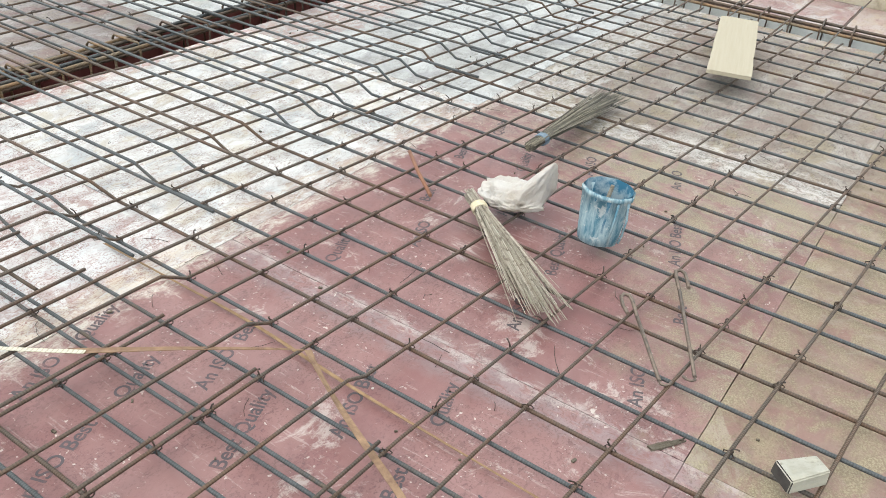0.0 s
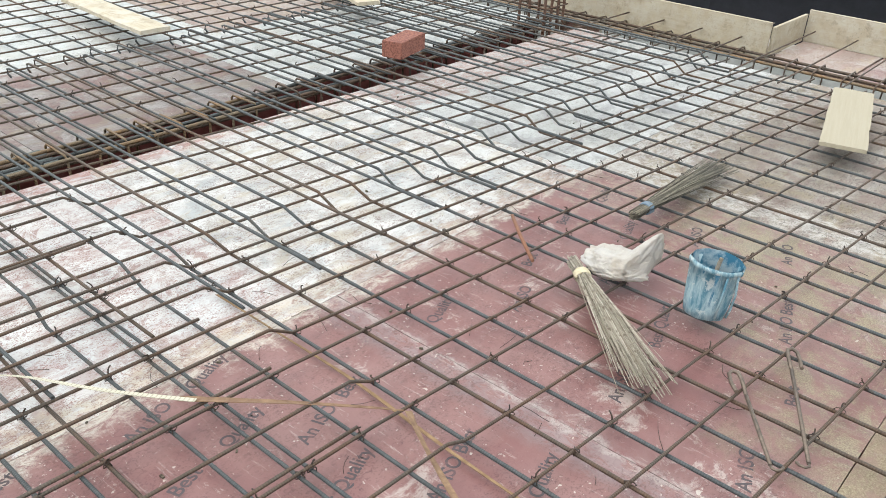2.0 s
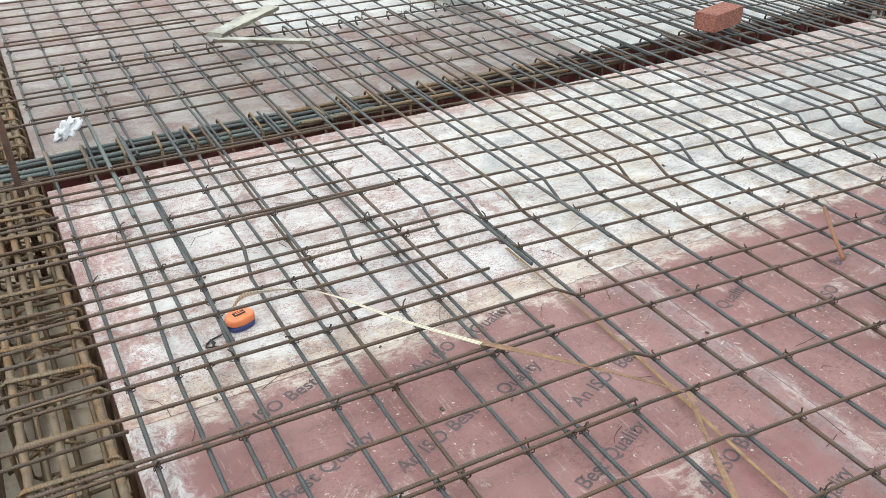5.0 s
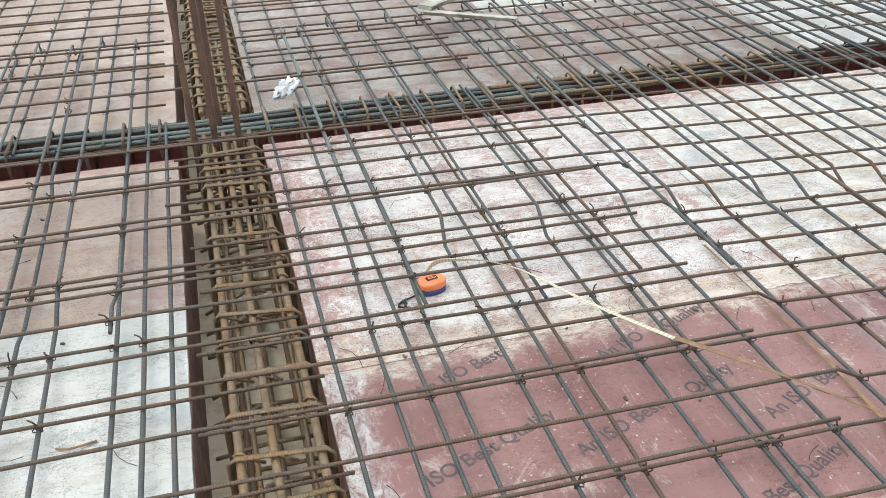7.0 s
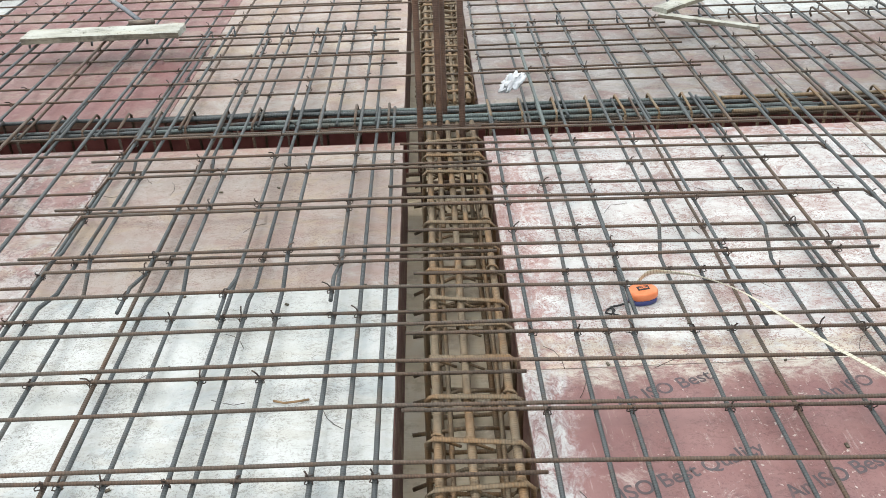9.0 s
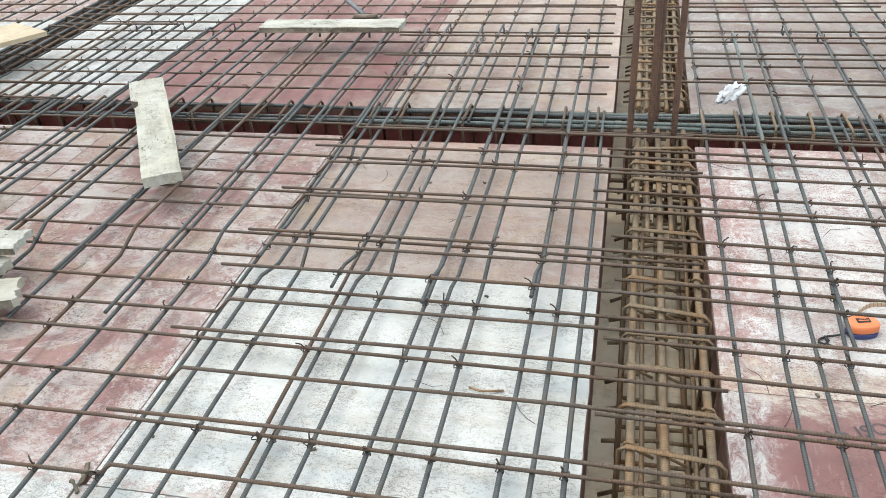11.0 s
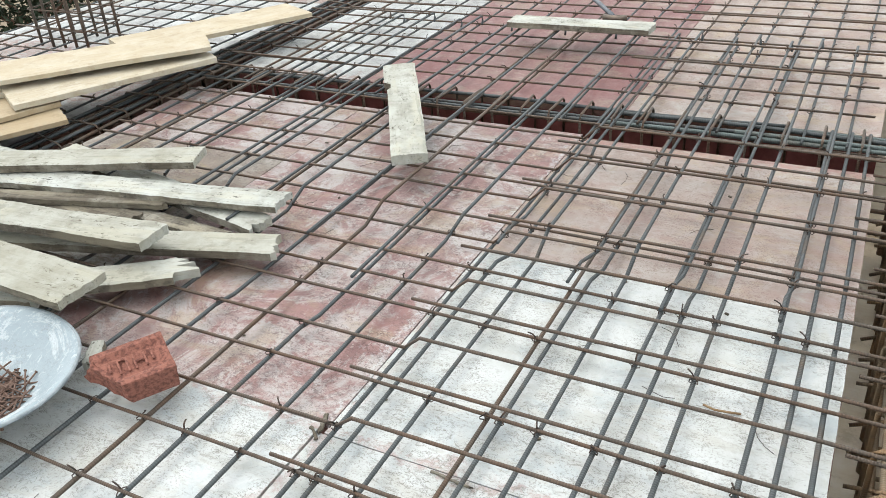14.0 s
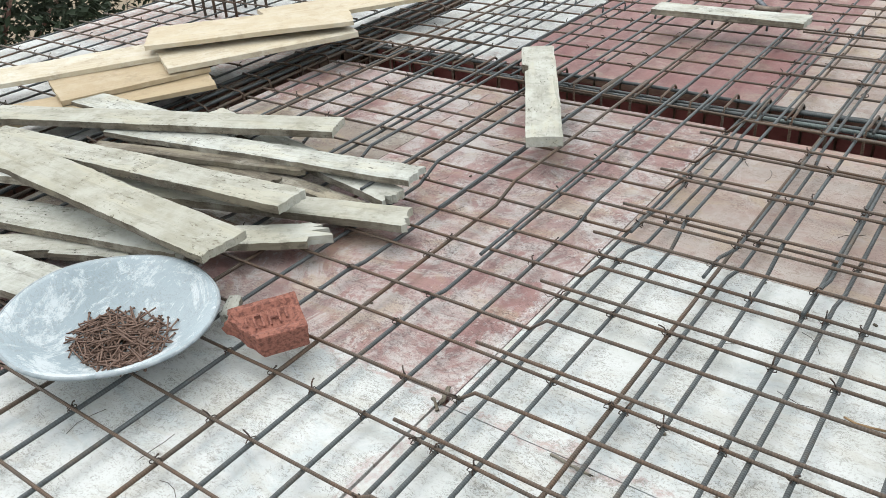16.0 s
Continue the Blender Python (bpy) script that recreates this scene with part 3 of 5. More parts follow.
knots = [knot_mesh(k) for k in range(7)]
places = []
krnd = random.Random(5)
for xp, x0, x1 in bars_x:
    for yp, y0, y1 in bars_y:
        gx = at_y(xp, yp[0][0], 0)
        if not gx:
            continue
        gy = at_y(yp, gx[1], 1)
        if gy and abs(gx[2] - gy[2]) < 0.02 and krnd.random() < 0.5:
            places.append((gy[0], gx[1], max(gx[2], gy[2]) - 0.004))
near = [p for p in places if -2.3 < p[1] < -0.7 and -1.9 < p[0] < 2.6]
krnd.shuffle(near)
near = near[:290]
taken = set(near)
for p in near:
    k = new("wire_knot", knots[krnd.randrange(7)])
    k.parent = mat
    k.location, k.rotation_euler = p, (0, 0, krnd.uniform(0, 6.28))
verts, faces = [], []
for p in places:
    if p in taken or p[1] > 3 or p[1] < -3.2:
        continue
    me = knots[krnd.randrange(7)]
    c, s, o = math.cos(p[0] * 9), math.sin(p[0] * 9), len(verts)
    verts += [(p[0] + v.co.x * c - v.co.y * s, p[1] + v.co.x * s + v.co.y * c, p[2] + v.co.z) for v in me.vertices]
    faces += [[o + i for i in f.vertices] for f in me.polygons]
me = bpy.data.meshes.new("tie_wire")
me.from_pydata(verts, [], faces)
me.materials.append(WIRE)
ob = new("tie_wire", me)
ob.parent = mat
tagged(ob, kind="stuff")

# loose wire ends on the bars and deck
verts_rnd = random.Random(8)
bm = bmesh.new()
for i in range(95):
    x, y = verts_rnd.uniform(-2.4, 3.2), verts_rnd.uniform(-2.4, -0.1)
    if -0.05 < x < 0.32:
        continue
    a, l = verts_rnd.uniform(0, 6.28), verts_rnd.uniform(0.03, 0.10)
    bend = verts_rnd.uniform(-0.8, 0.8)
    z = 0.003
    tube([(x + l * f * math.cos(a + bend * f), y + l * f * math.sin(a + bend * f), z + 0.02 * f * verts_rnd.random()) for f in (0, 0.33, 0.66, 1)], 0.0008, 3, bm)
tagged(mesh_ob("wire_scraps", bm, WIRE), "thin dark wire scraps scattered on the plywood deck", "wire", kind="stuff")


# ---- beam cages ----
def loop_x(y, x0, x1, z0, z1, r, bm=None):
    """A stirrup round bars that run along y."""
    c = 0.012
    pts = [(x0 + c, y, z1), (x1 - c, y, z1), (x1, y, z1 - c), (x1, y, z0 + c), (x1 - c, y, z0), (x0 + c, y, z0), (x0, y, z0 + c), (x0, y, z1 - c)]
    skew = 0.32 * noise.noise(Vector((y * 3.7, x0, 1.5)))
    return tube([(p[0], p[1] + skew * (p[0] - x0) + noise.noise(Vector((p[0] * 9, y * 7, p[2] * 9))) * 0.016, p[2]) for p in pts], r, 5, bm, closed=True)


def loop_y(x, y0, y1, z0, z1, r, bm=None):
    c = 0.012
    pts = [(x, y0 + c, z1), (x, y1 - c, z1), (x, y1, z1 - c), (x, y1, z0 + c), (x, y1 - c, z0), (x, y0 + c, z0), (x, y0, z0 + c), (x, y0, z1 - c)]
    return tube([(p[0] + noise.noise(Vector((x * 7, p[1] * 9, p[2] * 9))) * 0.012, p[1], p[2]) for p in pts], r, 5, bm, closed=True)


def crooked(a, b, r, material, parent, amp=0.004, name="bar", sides=7):
    a, b = Vector(a), Vector(b)
    n = max(2, int((b - a).length / 0.15))
    ph = brnd.random() * 90
    pts = []
    for i in range(n + 1):
        p = a.lerp(b, i / n)
        q = noise.noise_vector(p * 1.7 + Vector((ph, 0, 0)))
        pts.append(p + q * amp)
    return part(name, tube(pts, r, sides), material, parent)


def wrap(bm, x, y, z, r=0.0035):
    """A hook of a stirrup's end bent round a corner bar."""
    pts = [(x + 0.013 * math.cos(a), y + 0.004 * k, z + 0.013 * math.sin(a)) for k, a in enumerate((0.2, 1.1, 2.0, 2.9, 3.8, 4.6))]
    pts.append((x + 0.045, y + 0.012, z - 0.03))
    return tube(pts, r, 5, bm)


for y0, y1, label in ((-4.9, 0.0, "near"), (0.29, 4.4, "far")):
    cage = thing("beam_cage", "rust-brown steel beam cage with stirrups in the trough", "rebar", group="beam cages")
    for x in (0.088, 0.152, 0.240):
        crooked((x, y0, 0.012), (x, 0.1 if label == "near" else y1, 0.012), 0.0095, BEAM_RUST, cage)
    for x in (0.118, 0.185):
        crooked((x, -0.62 if label == "near" else y0, 0.006), (x, 0.1 if label == "near" else 1.1, 0.008), 0.0075, BEAM_RUST, cage)
    for x in (0.095, 0.165, 0.228):
        crooked((x, y0, -0.247), (x, y1, -0.247), 0.0080, BEAM_RUST, cage)
    for x in (0.115, 0.225):
        crooked((x, -1.9 if label == "near" else y0, -0.10), (x, 0.05 if label == "near" else y1, -0.05), 0.006, BEAM_RUST, cage, 0.012)
    y = y0 + 0.05
    k = 0
    while y < min(y1, 2.6) - 0.02:
        bm = loop_x(y, 0.066, 0.260, -0.262, 0.027, 0.0057)
        if k % 2:
            wrap(bm, 0.088, y + 0.006, 0.014)
        else:
            wrap(bm, 0.240, y + 0.006, 0.014)
        wrap(bm, 0.150, y - 0.006, 0.014)
        part("stirrup", bm, BEAM_RUST, cage)
        tube([(0.03, y + 0.05, -0.13 - 0.02 * (k % 3)), (0.14, y + 0.055, -0.12), (0.262, y + 0.06, -0.13)], 0.005, 5, bm := bmesh.new())
        part("cross_tie", bm, BEAM_RUST, cage)
        y += 0.118 + 0.03 * noise.noise(Vector((y * 5, 2.0, 0))) if y < -0.7 else 0.105
        k += 1
cage = thing("beam_cage", "beam cage of coated and dark ribbed bars across the deck", "rebar", group="beam cages")
for i, y in enumerate((0.104, 0.148, 0.196, 0.238)):
    low = (0.0, -0.018, 0.004, -0.010)[i]
    if i != 2:
        crooked((-2.9, y, 0.006 + low), (-0.3, y + 0.006, 0.012), 0.0072, STEEL, cage, 0.007)
    crooked((-0.9, y + 0.004, 0.014 + low), (1.45, y - 0.004, 0.014), 0.0078, TEAL if i != 2 else STEEL, cage, 0.007)
    crooked((1.25, y - 0.010, 0.014), (4.75, y, 0.008 + low), 0.0076, STEEL if i % 2 else RUSTY, cage, 0.007)
crooked((-0.45, 0.126, 0.026), (0.75, 0.122, 0.024), 0.0078, TEAL, cage, 0.005)
crooked((-1.9, 0.17, -0.03), (3.2, 0.165, -0.03), 0.0072, RUSTY, cage, 0.01)
for y in (0.085, 0.21):
    crooked((1.15, y, 0.020), (2.35, y, 0.018), 0.0075, BEAM_RUST, cage)
for y in (0.06, 0.14, 0.22):
    crooked((-2.9, y, -0.247), (4.75, y, -0.247), 0.0080, RUSTY, cage)
xs = -2.65
while xs < 4.6:
    if not -0.02 < xs < 0.29:
        part("stirrup", loop_y(xs, 0.090, 0.258, -0.262, 0.030, 0.0052), BEAM_RUST if 0.2 < xs < 2.4 else RUSTY, cage)
    xs += 0.118
cage = thing("beam_cage", "rusty beam cage with stirrups beside the form boards", "rebar", group="beam cages")
for x in (CX0 + 0.05, CX0 + 0.12, CX0 + 0.2):
    crooked((x, -4.8, 0.03), (x, 4.3, 0.03), 0.008, BEAM_RUST if x < 4.7 else RUSTY, cage)
    crooked((x, -4.8, -0.245), (x, 4.3, -0.245), 0.008, RUSTY, cage)
y = -4.7
while y < 2.4:
    part("stirrup", loop_x(y, CX0 + 0.03, CX0 + 0.23, -0.262, 0.045, 0.0045), RUSTY, cage)
    y += 0.15
cage = thing("beam_cage", "dark beam cage lying in the trough below the pine boards", "rebar", group="beam cages")
for k, x in enumerate((DX0 + 0.035, DX0 + 0.07, DX0 + 0.105, DX0 + 0.14, DX0 + 0.175, DX0 + 0.215)):
    crooked((x, -4.8, 0.012 - 0.012 * (k % 2)), (x, 4.3, 0.012 - 0.012 * (k % 2)), 0.008, RUSTY if k % 2 else STEEL, cage, 0.008)
for x in (DX0 + 0.05, DX0 + 0.13, DX0 + 0.2):
    crooked((x, -4.8, -0.12), (x, 4.3, -0.12), 0.008, RUSTY, cage, 0.01)
    crooked((x, -4.8, -0.245), (x, 4.3, -0.245), 0.008, RUSTY, cage)
y = -4.7
while y < 3:
    part("stirrup", loop_x(y, DX0 + 0.03, DX0 + 0.23, -0.262, 0.026, 0.0045), RUSTY, cage)
    y += 0.16


def column_cage(bars, top, label, loops, r=0.009, material=COLRUST, base=DEPTH, lean=0.0):
    c = thing("column_cage", label, "rebar", group="column cages")
    for x, y in bars:
        crooked((x, y, base), (x + lean, y + 0.01, top), r, material, c, 0.003, sides=8)
    xs, ys = [b[0] for b in bars], [b[1] for b in bars]
    for z in loops:
        c_ = 0.013
        pts = [(min(xs) - c_, min(ys) - c_, z), (max(xs) + c_, min(ys) - c_, z), (max(xs) + c_, max(ys) + c_, z), (min(xs) - c_, max(ys) + c_, z)]
        part("tie_loop", tube(pts, 0.004, 5, closed=True), material, c)
    return c


column_cage(((0.06, 0.0), (0.125, 0.005), (0.200, 0.0), (0.145, 0.17)), 2.2, "tall red-rusted column bars rising where the beams cross", (-0.12,), 0.0105)
column_cage(((4.40, 0.10), (4.47, 0.10), (4.54, 0.10), (4.60, 0.10), (4.40, 0.28), (4.50, 0.28), (4.60, 0.28)), 1.9, "dark rusty column bars beside the form board", (0.12, 0.24, 0.36, 0.48))
column_cage([(-4.12 + 0.09 * (i % 5), 0.28 + 0.22 * (i // 5)) for i in range(10)], 1.7, "dark rusty column bars behind the pine boards", (0.1, 0.2, 0.32, 0.44, 0.56), 0.008, RUSTY, -0.0)


# ---- form boards at the right-hand edge, and what stands beyond ----
def board_thing(name, label, category, x0, x1, y0, y1, z0, z1, material, m=None, bevel=0.002, group=""):
    bm = bmesh.new()
    box(bm, x0, x1, y0, y1, z0, z1, bevel)
    t = tagged(mesh_ob(name, bm, material), label, category, group)
    if m is not None:
        t.matrix_world = m
    return t


board_thing("form_board", "upright pale plywood edge form beside the beam", "board", CX1 + 0.03, CX1 + 0.048, -1.05, 0.45, -0.012, 0.185, PALE, group="edge forms")
board_thing("form_board", "upright pale plywood edge form along the ledge", "board", 5.40, 5.418, -3.6, -1.07, 0.001, 0.185, PALE, group="edge forms")
board_thing("form_board", "short upright pale plywood form closing the ledge", "board", CX1 + 0.05, 5.395, -1.068, -1.05, 0.001, 0.16, PALE, group="edge forms")
board_thing("ledge_board", "pale board lying along the foot of the edge form", "board", CX1 + 0.001, CX1 + 0.029, -1.05, 0.45, -0.012, 0.012, PINE)
house = thing("building", "blue-painted neighbouring building, a near-black sheet standing for its shaded opening", "building")
bluem = plain_mat("blue_paint", (0.16, 0.36, 0.50), (0.20, 0.42, 0.56), 0.7, 4)
bm = bmesh.new()
box(bm, 7.4, 13.0, -9.0, 0.4, BASE, 0.9)
part("wall", bm, bluem, house)
bm = bmesh.new()
box(bm, 6.9, 13.0, -1.35, 3.0, 0.35, 0.62)
part("canopy", bm, bluem, house)
# thin near-black sheet on the wall, the shade of an opening put into colour
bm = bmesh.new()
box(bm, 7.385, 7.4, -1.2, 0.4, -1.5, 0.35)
part("recess", bm, plain_mat("opening_shade_black", (0.012, 0.013, 0.018), (0.02, 0.02, 0.028), 0.8), house)
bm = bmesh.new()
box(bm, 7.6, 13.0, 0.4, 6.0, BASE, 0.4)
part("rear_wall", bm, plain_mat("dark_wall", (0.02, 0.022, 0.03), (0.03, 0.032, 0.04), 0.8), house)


def leafy(name, cx, cy, h, spread, seed, label):
    r = random.Random(seed)
    t = thing(name, label, "tree", pose(cx, cy, BASE), group="trees below the deck")
    bm = tube([(0, 0, 0), (0.05, 0.02, h * 0.4), (0.0, 0.1, h * 0.75)], 0.12, 7, taper=lambda f: 1 - 0.7 * f)
    for k in range(6):
        a = k * 1.05
        tube([(0, 0.05, h * 0.5), (spread * 0.5 * math.cos(a), spread * 0.5 * math.sin(a), h * 0.75), (spread * 0.8 * math.cos(a), spread * 0.8 * math.sin(a), h * 0.9)], 0.04, 5, bm, taper=lambda f: 1 - 0.8 * f)
    part("trunk", bm, FORM, t)
    bm = bmesh.new()
    for k in range(9000):
        u = Vector((r.gauss(0, 1), r.gauss(0, 1), r.gauss(0, 0.8)))
        u = u.normalized() * (0.55 + 0.45 * r.random())
        f = 1 + 0.35 * noise.noise(u * 2.3 + Vector((seed, 0, 0)))
        c = Vector((u.x * spread * f, u.y * spread * f, h * 0.78 + u.z * h * 0.3 * f))
        s = r.uniform(0.03, 0.07)
        rot = Euler((r.uniform(-1, 1), r.uniform(-1, 1), r.uniform(0, 6.28))).to_matrix()
        vs = [bm.verts.new(c + rot @ Vector(q) * s) for q in ((-1, 0, 0), (0, -0.45, 0.1), (1, 0, 0), (0, 0.45, 0.1))]
        bm.faces.new(vs)
    part("crown", bm, SHADED_LEAF, t)


# deep shade put into the leaf green, which is set close to black
SHADED_LEAF = plain_mat("leaf", (0.008, 0.016, 0.006), (0.016, 0.028, 0.010), 0.95, 3)
leafy("tree", -8.6, 0.9, 3.4, 1.6, 3, "green leafy tree crown beyond the deck edge, coloured near black for deep shade")
leafy("tree", -8.8, -2.0, 3.4, 1.7, 4, "green leafy tree crown beyond the deck edge, coloured near black for deep shade")
leafy("tree", -9.2, 4.0, 3.7, 1.9, 6, "green leafy tree crown beyond the deck edge, coloured near black for deep shade")


# ---- boards and planks ----
def plank(name, label, a, b, width, thick, za, zb, material, group="", jag=0.0, seed=1, notch=None, roll=0.0, end_a=0.0):
    """A sawn board from a to b in plan, its underside at za and zb, with worn edges and, where jag is set, a splintered end at b."""
    r = random.Random(seed)
    A, B = Vector((*a, za)), Vector((*b, zb))
    d = B - A
    L = d.length
    n = max(10, int(L / 0.02))
    bm = bmesh.new()
    rag_edge = 0.0004 if jag < 0.005 else 0.0010
    rows = []
    for i in range(n + 1):
        f = i / n
        u_ = f * L
        w0 = width / 2 + r.uniform(-1, 1) * rag_edge + noise.noise(Vector((f * 5, seed, 0))) * 0.004 + (noise.noise(Vector((u_ * 23, seed, 2))) * 0.003 if jag > 0.005 else 0.0)
        w1 = width / 2 + r.uniform(-1, 1) * rag_edge + noise.noise(Vector((f * 5, seed, 5))) * 0.004 + (noise.noise(Vector((u_ * 19, seed, 7))) * 0.003 if jag > 0.005 else 0.0)
        if notch and notch[0] < f < notch[1]:
            w1 -= notch[2]
        elif notch and f <= notch[0]:
            w1 -= notch[3]
        rows.append((f * L, w0, w1))
    m = 11
    grid_t, grid_b = [], []
    for i, (u, w0, w1) in enumerate(rows):
        rt, rb = [], []
        for k in range(m + 1):
            v = -w0 + (w0 + w1) * k / m
            uu = u
            if i == n:
                uu += (noise.noise(Vector((k * 0.55, seed * 1.7, 3))) * 1.4 - 0.2 + (r.uniform(-0.8, 0) if r.random() < 0.25 else 0)) * jag
            elif i == n - 1:
                uu += r.uniform(-0.5, 0.0) * min(jag, 0.03) * 0.5
            elif i == 0:
                uu += r.uniform(-0.3, 0.3) * (jag * 0.3 + 0.004)
            edge = 0.0025 if k in (0, m) else 0.0
            zz = noise.noise(Vector((u * 3, v * 14, seed * 3.1))) * 0.003 - max(0.0, noise.noise(Vector((u * 14, v * 60, seed * 2.3))) - 0.25) * (0.006 if jag > 0.005 else 0.0)
            rt.append(bm.verts.new((uu, v, thick - edge + zz)))
            rb.append(bm.verts.new((uu, v, zz * 0.3)))
        grid_t.append(rt)
        grid_b.append(rb)
    for i in range(n):
        for k in range(m):
            bm.faces.new((grid_t[i][k], grid_t[i + 1][k], grid_t[i + 1][k + 1], grid_t[i][k + 1]))
            bm.faces.new((grid_b[i][k + 1], grid_b[i + 1][k + 1], grid_b[i + 1][k], grid_b[i][k]))
        for f in (bm.faces.new((grid_b[i][0], grid_b[i + 1][0], grid_t[i + 1][0], grid_t[i][0])), bm.faces.new((grid_t[i][m], grid_t[i + 1][m], grid_b[i + 1][m], grid_b[i][m]))):
            f.material_index = 1
    for k in range(m):
        bm.faces.new((grid_t[0][k], grid_t[0][k + 1], grid_b[0][k + 1], grid_b[0][k]))
        bm.faces.new((grid_b[n][k], grid_b[n][k + 1], grid_t[n][k + 1], grid_t[n][k]))
    ob = mesh_ob(name, bm, [material, OLDEDGE if material is OLDWOOD else material])
    x = d.normalized()
    side = Vector((0, 0, 1)).cross(x).normalized()
    up = x.cross(side)
    ob.matrix_world = Matrix.Translation(A) @ Matrix((x, side, up)).transposed().to_4x4() @ pose(0, 0, 0, roll)
    return tagged(ob, label, "plank", group)


OLD = "old planks in a heap"
plank("plank", "grey cement-coated plank on top of the heap", (-3.25, -1.36), (-1.955, -0.86), 0.125, 0.026, 0.124, 0.124, OLDWOOD, OLD, 0.0055, 1)
plank("plank", "grey cement-coated plank with a square end", (-3.05, -1.47), (-1.71, -1.32), 0.115, 0.028, 0.122, 0.120, OLDWOOD, OLD, 0.0055, 2)
plank("plank", "wide cement-coated plank lying over the others", (-3.0, -1.60), (-1.645, -1.62), 0.145, 0.024, 0.185, 0.150, OLDWOOD, OLD, 0.0052, 3)
plank("plank", "cement-coated plank with a splintered end", (-2.6, -1.49), (-1.435, -1.155), 0.105, 0.026, 0.056, 0.055, OLDWOOD, OLD, 0.022, 4)
plank("plank", "long thin plank with a pointed worn end", (-2.75, -1.19), (-1.535, -0.985), 0.10, 0.022, 0.098, 0.096, OLDWOOD, OLD, 0.012, 5)
plank("plank", "cement-coated plank half hidden under the heap", (-2.6, -0.87), (-1.555, -1.075), 0.095, 0.026, 0.060, 0.056, OLDWOOD, OLD, 0.015, 6)
plank("plank", "low cement-coated plank under the wide plank", (-3.0, -1.86), (-1.83, -1.585), 0.13, 0.026, 0.080, 0.080, OLDWOOD, OLD, 0.012, 7)
plank("plank", "short plank with a long splintered end", (-2.44, -1.88), (-1.612, -1.338), 0.10, 0.026, 0.050, 0.050, OLDWOOD, OLD, 0.07, 8)
plank("plank", "narrow splintered strip in the heap", (-2.7, -1.30), (-1.90, -1.085), 0.055, 0.02, 0.085, 0.08, OLDEDGE, OLD, 0.03, 9)
plank("plank", "dark narrow strip under the heap", (-2.4, -1.10), (-1.62, -1.16), 0.06, 0.022, 0.050, 0.050, OLDEDGE, OLD, 0.02, 10)
plank("plank", "pale plank end behind the pan", (-3.0, -2.05), (-2.03, -1.90), 0.14, 0.026, 0.10, 0.062, OLDWOOD, OLD, 0.01, 12)
plank("plank", "short broken block of wood under the heap", (-2.22, -1.76), (-1.98, -1.66), 0.08, 0.024, 0.050, 0.050, OLDWOOD, OLD, 0.02, 13)
plank("plank", "thick plank end at the edge of the heap", (-3.2, -1.80), (-2.41, -1.60), 0.09, 0.028, 0.150, 0.150, OLDWOOD, OLD, 0.012, 14)
plank("plank", "low plank deep in the heap", (-2.9, -1.10), (-1.95, -1.20), 0.11, 0.024, 0.056, 0.056, OLDEDGE, OLD, 0.02, 15)
plank("plank", "grey plank under the heap's back edge", (-3.2, -1.05), (-2.3, -1.05), 0.12, 0.024, 0.096, 0.096, OLDWOOD, OLD, 0.02, 16)
NEWB = "fresh pine boards in a stack"
plank("pine_board", "fresh pale pine board on top of the stack", (-3.34, -0.575), (-2.73, 0.085), 0.30, 0.022, 0.180, 0.180, PINE, NEWB, 0.004, 21)
plank("pine_board", "fresh pale pine board reaching past the stack", (-3.15, -0.05), (-2.74, 0.78), 0.29, 0.022, 0.155, 0.130, PINE, NEWB, 0.004, 22)
plank("pine_board", "fresh pine board in the middle of the stack", (-3.12, -0.68), (-2.72, 0.05), 0.27, 0.024, 0.132, 0.128, PINE, NEWB, 0.004, 23)
plank("pine_board", "long pine board at the back of the stack", (-3.75, -1.28), (-3.20, -0.42), 0.24, 0.022, 0.128, 0.128, PINE, NEWB, 0.004, 24)
plank("pine_board", "yellow pine board at the foot of the stack", (-3.30, -1.08), (-3.07, -0.53), 0.32, 0.022, 0.106, 0.105, YELLOWPINE, NEWB, 0.004, 25)
plank("pine_board", "pine board under the stack", (-3.37, -1.42), (-2.895, -0.62), 0.24, 0.022, 0.082, 0.080, YELLOWPINE, NEWB, 0.004, 26)
plank("plank", "thick weathered plank with a notch, propped on the bars", (-1.33, -0.60), (-1.795, 0.165), 0.130, 0.034, 0.090, 0.100, OLDWOOD, "", 0.004, 31, (0.70, 0.77, 0.026, 0.012))
plank("plank", "weathered grey plank lying across the far bars", (-1.62, 0.93), (-0.955, 0.95), 0.13, 0.026, 0.102, 0.102, OLDWOOD, "", 0.01, 32)
plank("batten", "narrow pale batten meeting another in a point", (1.09, 0.925), (1.44, 0.70), 0.035, 0.016, 0.104, 0.104, OLDWOOD, "", 0.006, 33)
plank("batten", "pale batten meeting a narrow one in a point", (1.09, 0.93), (1.47, 1.29), 0.075, 0.02, 0.120, 0.104, OLDWOOD, "", 0.02, 34)
plank("pine_board", "short pale plywood offcut propped on the bars", (3.52, -1.90), (4.25, -1.705), 0.17, 0.016, 0.090, 0.098, OFFCUT, "", 0.002, 35)
plank("pine_board", "long pale pine board on the far mat", (2.46, 1.08), (2.50, 1.95), 0.16, 0.022, 0.102, 0.102, PINE, "", 0.003, 36)
plank("pine_board", "pale pine board end on the far mat", (3.70, 0.85), (3.95, 1.5), 0.14, 0.022, 0.102, 0.102, PINE, "", 0.003, 37)


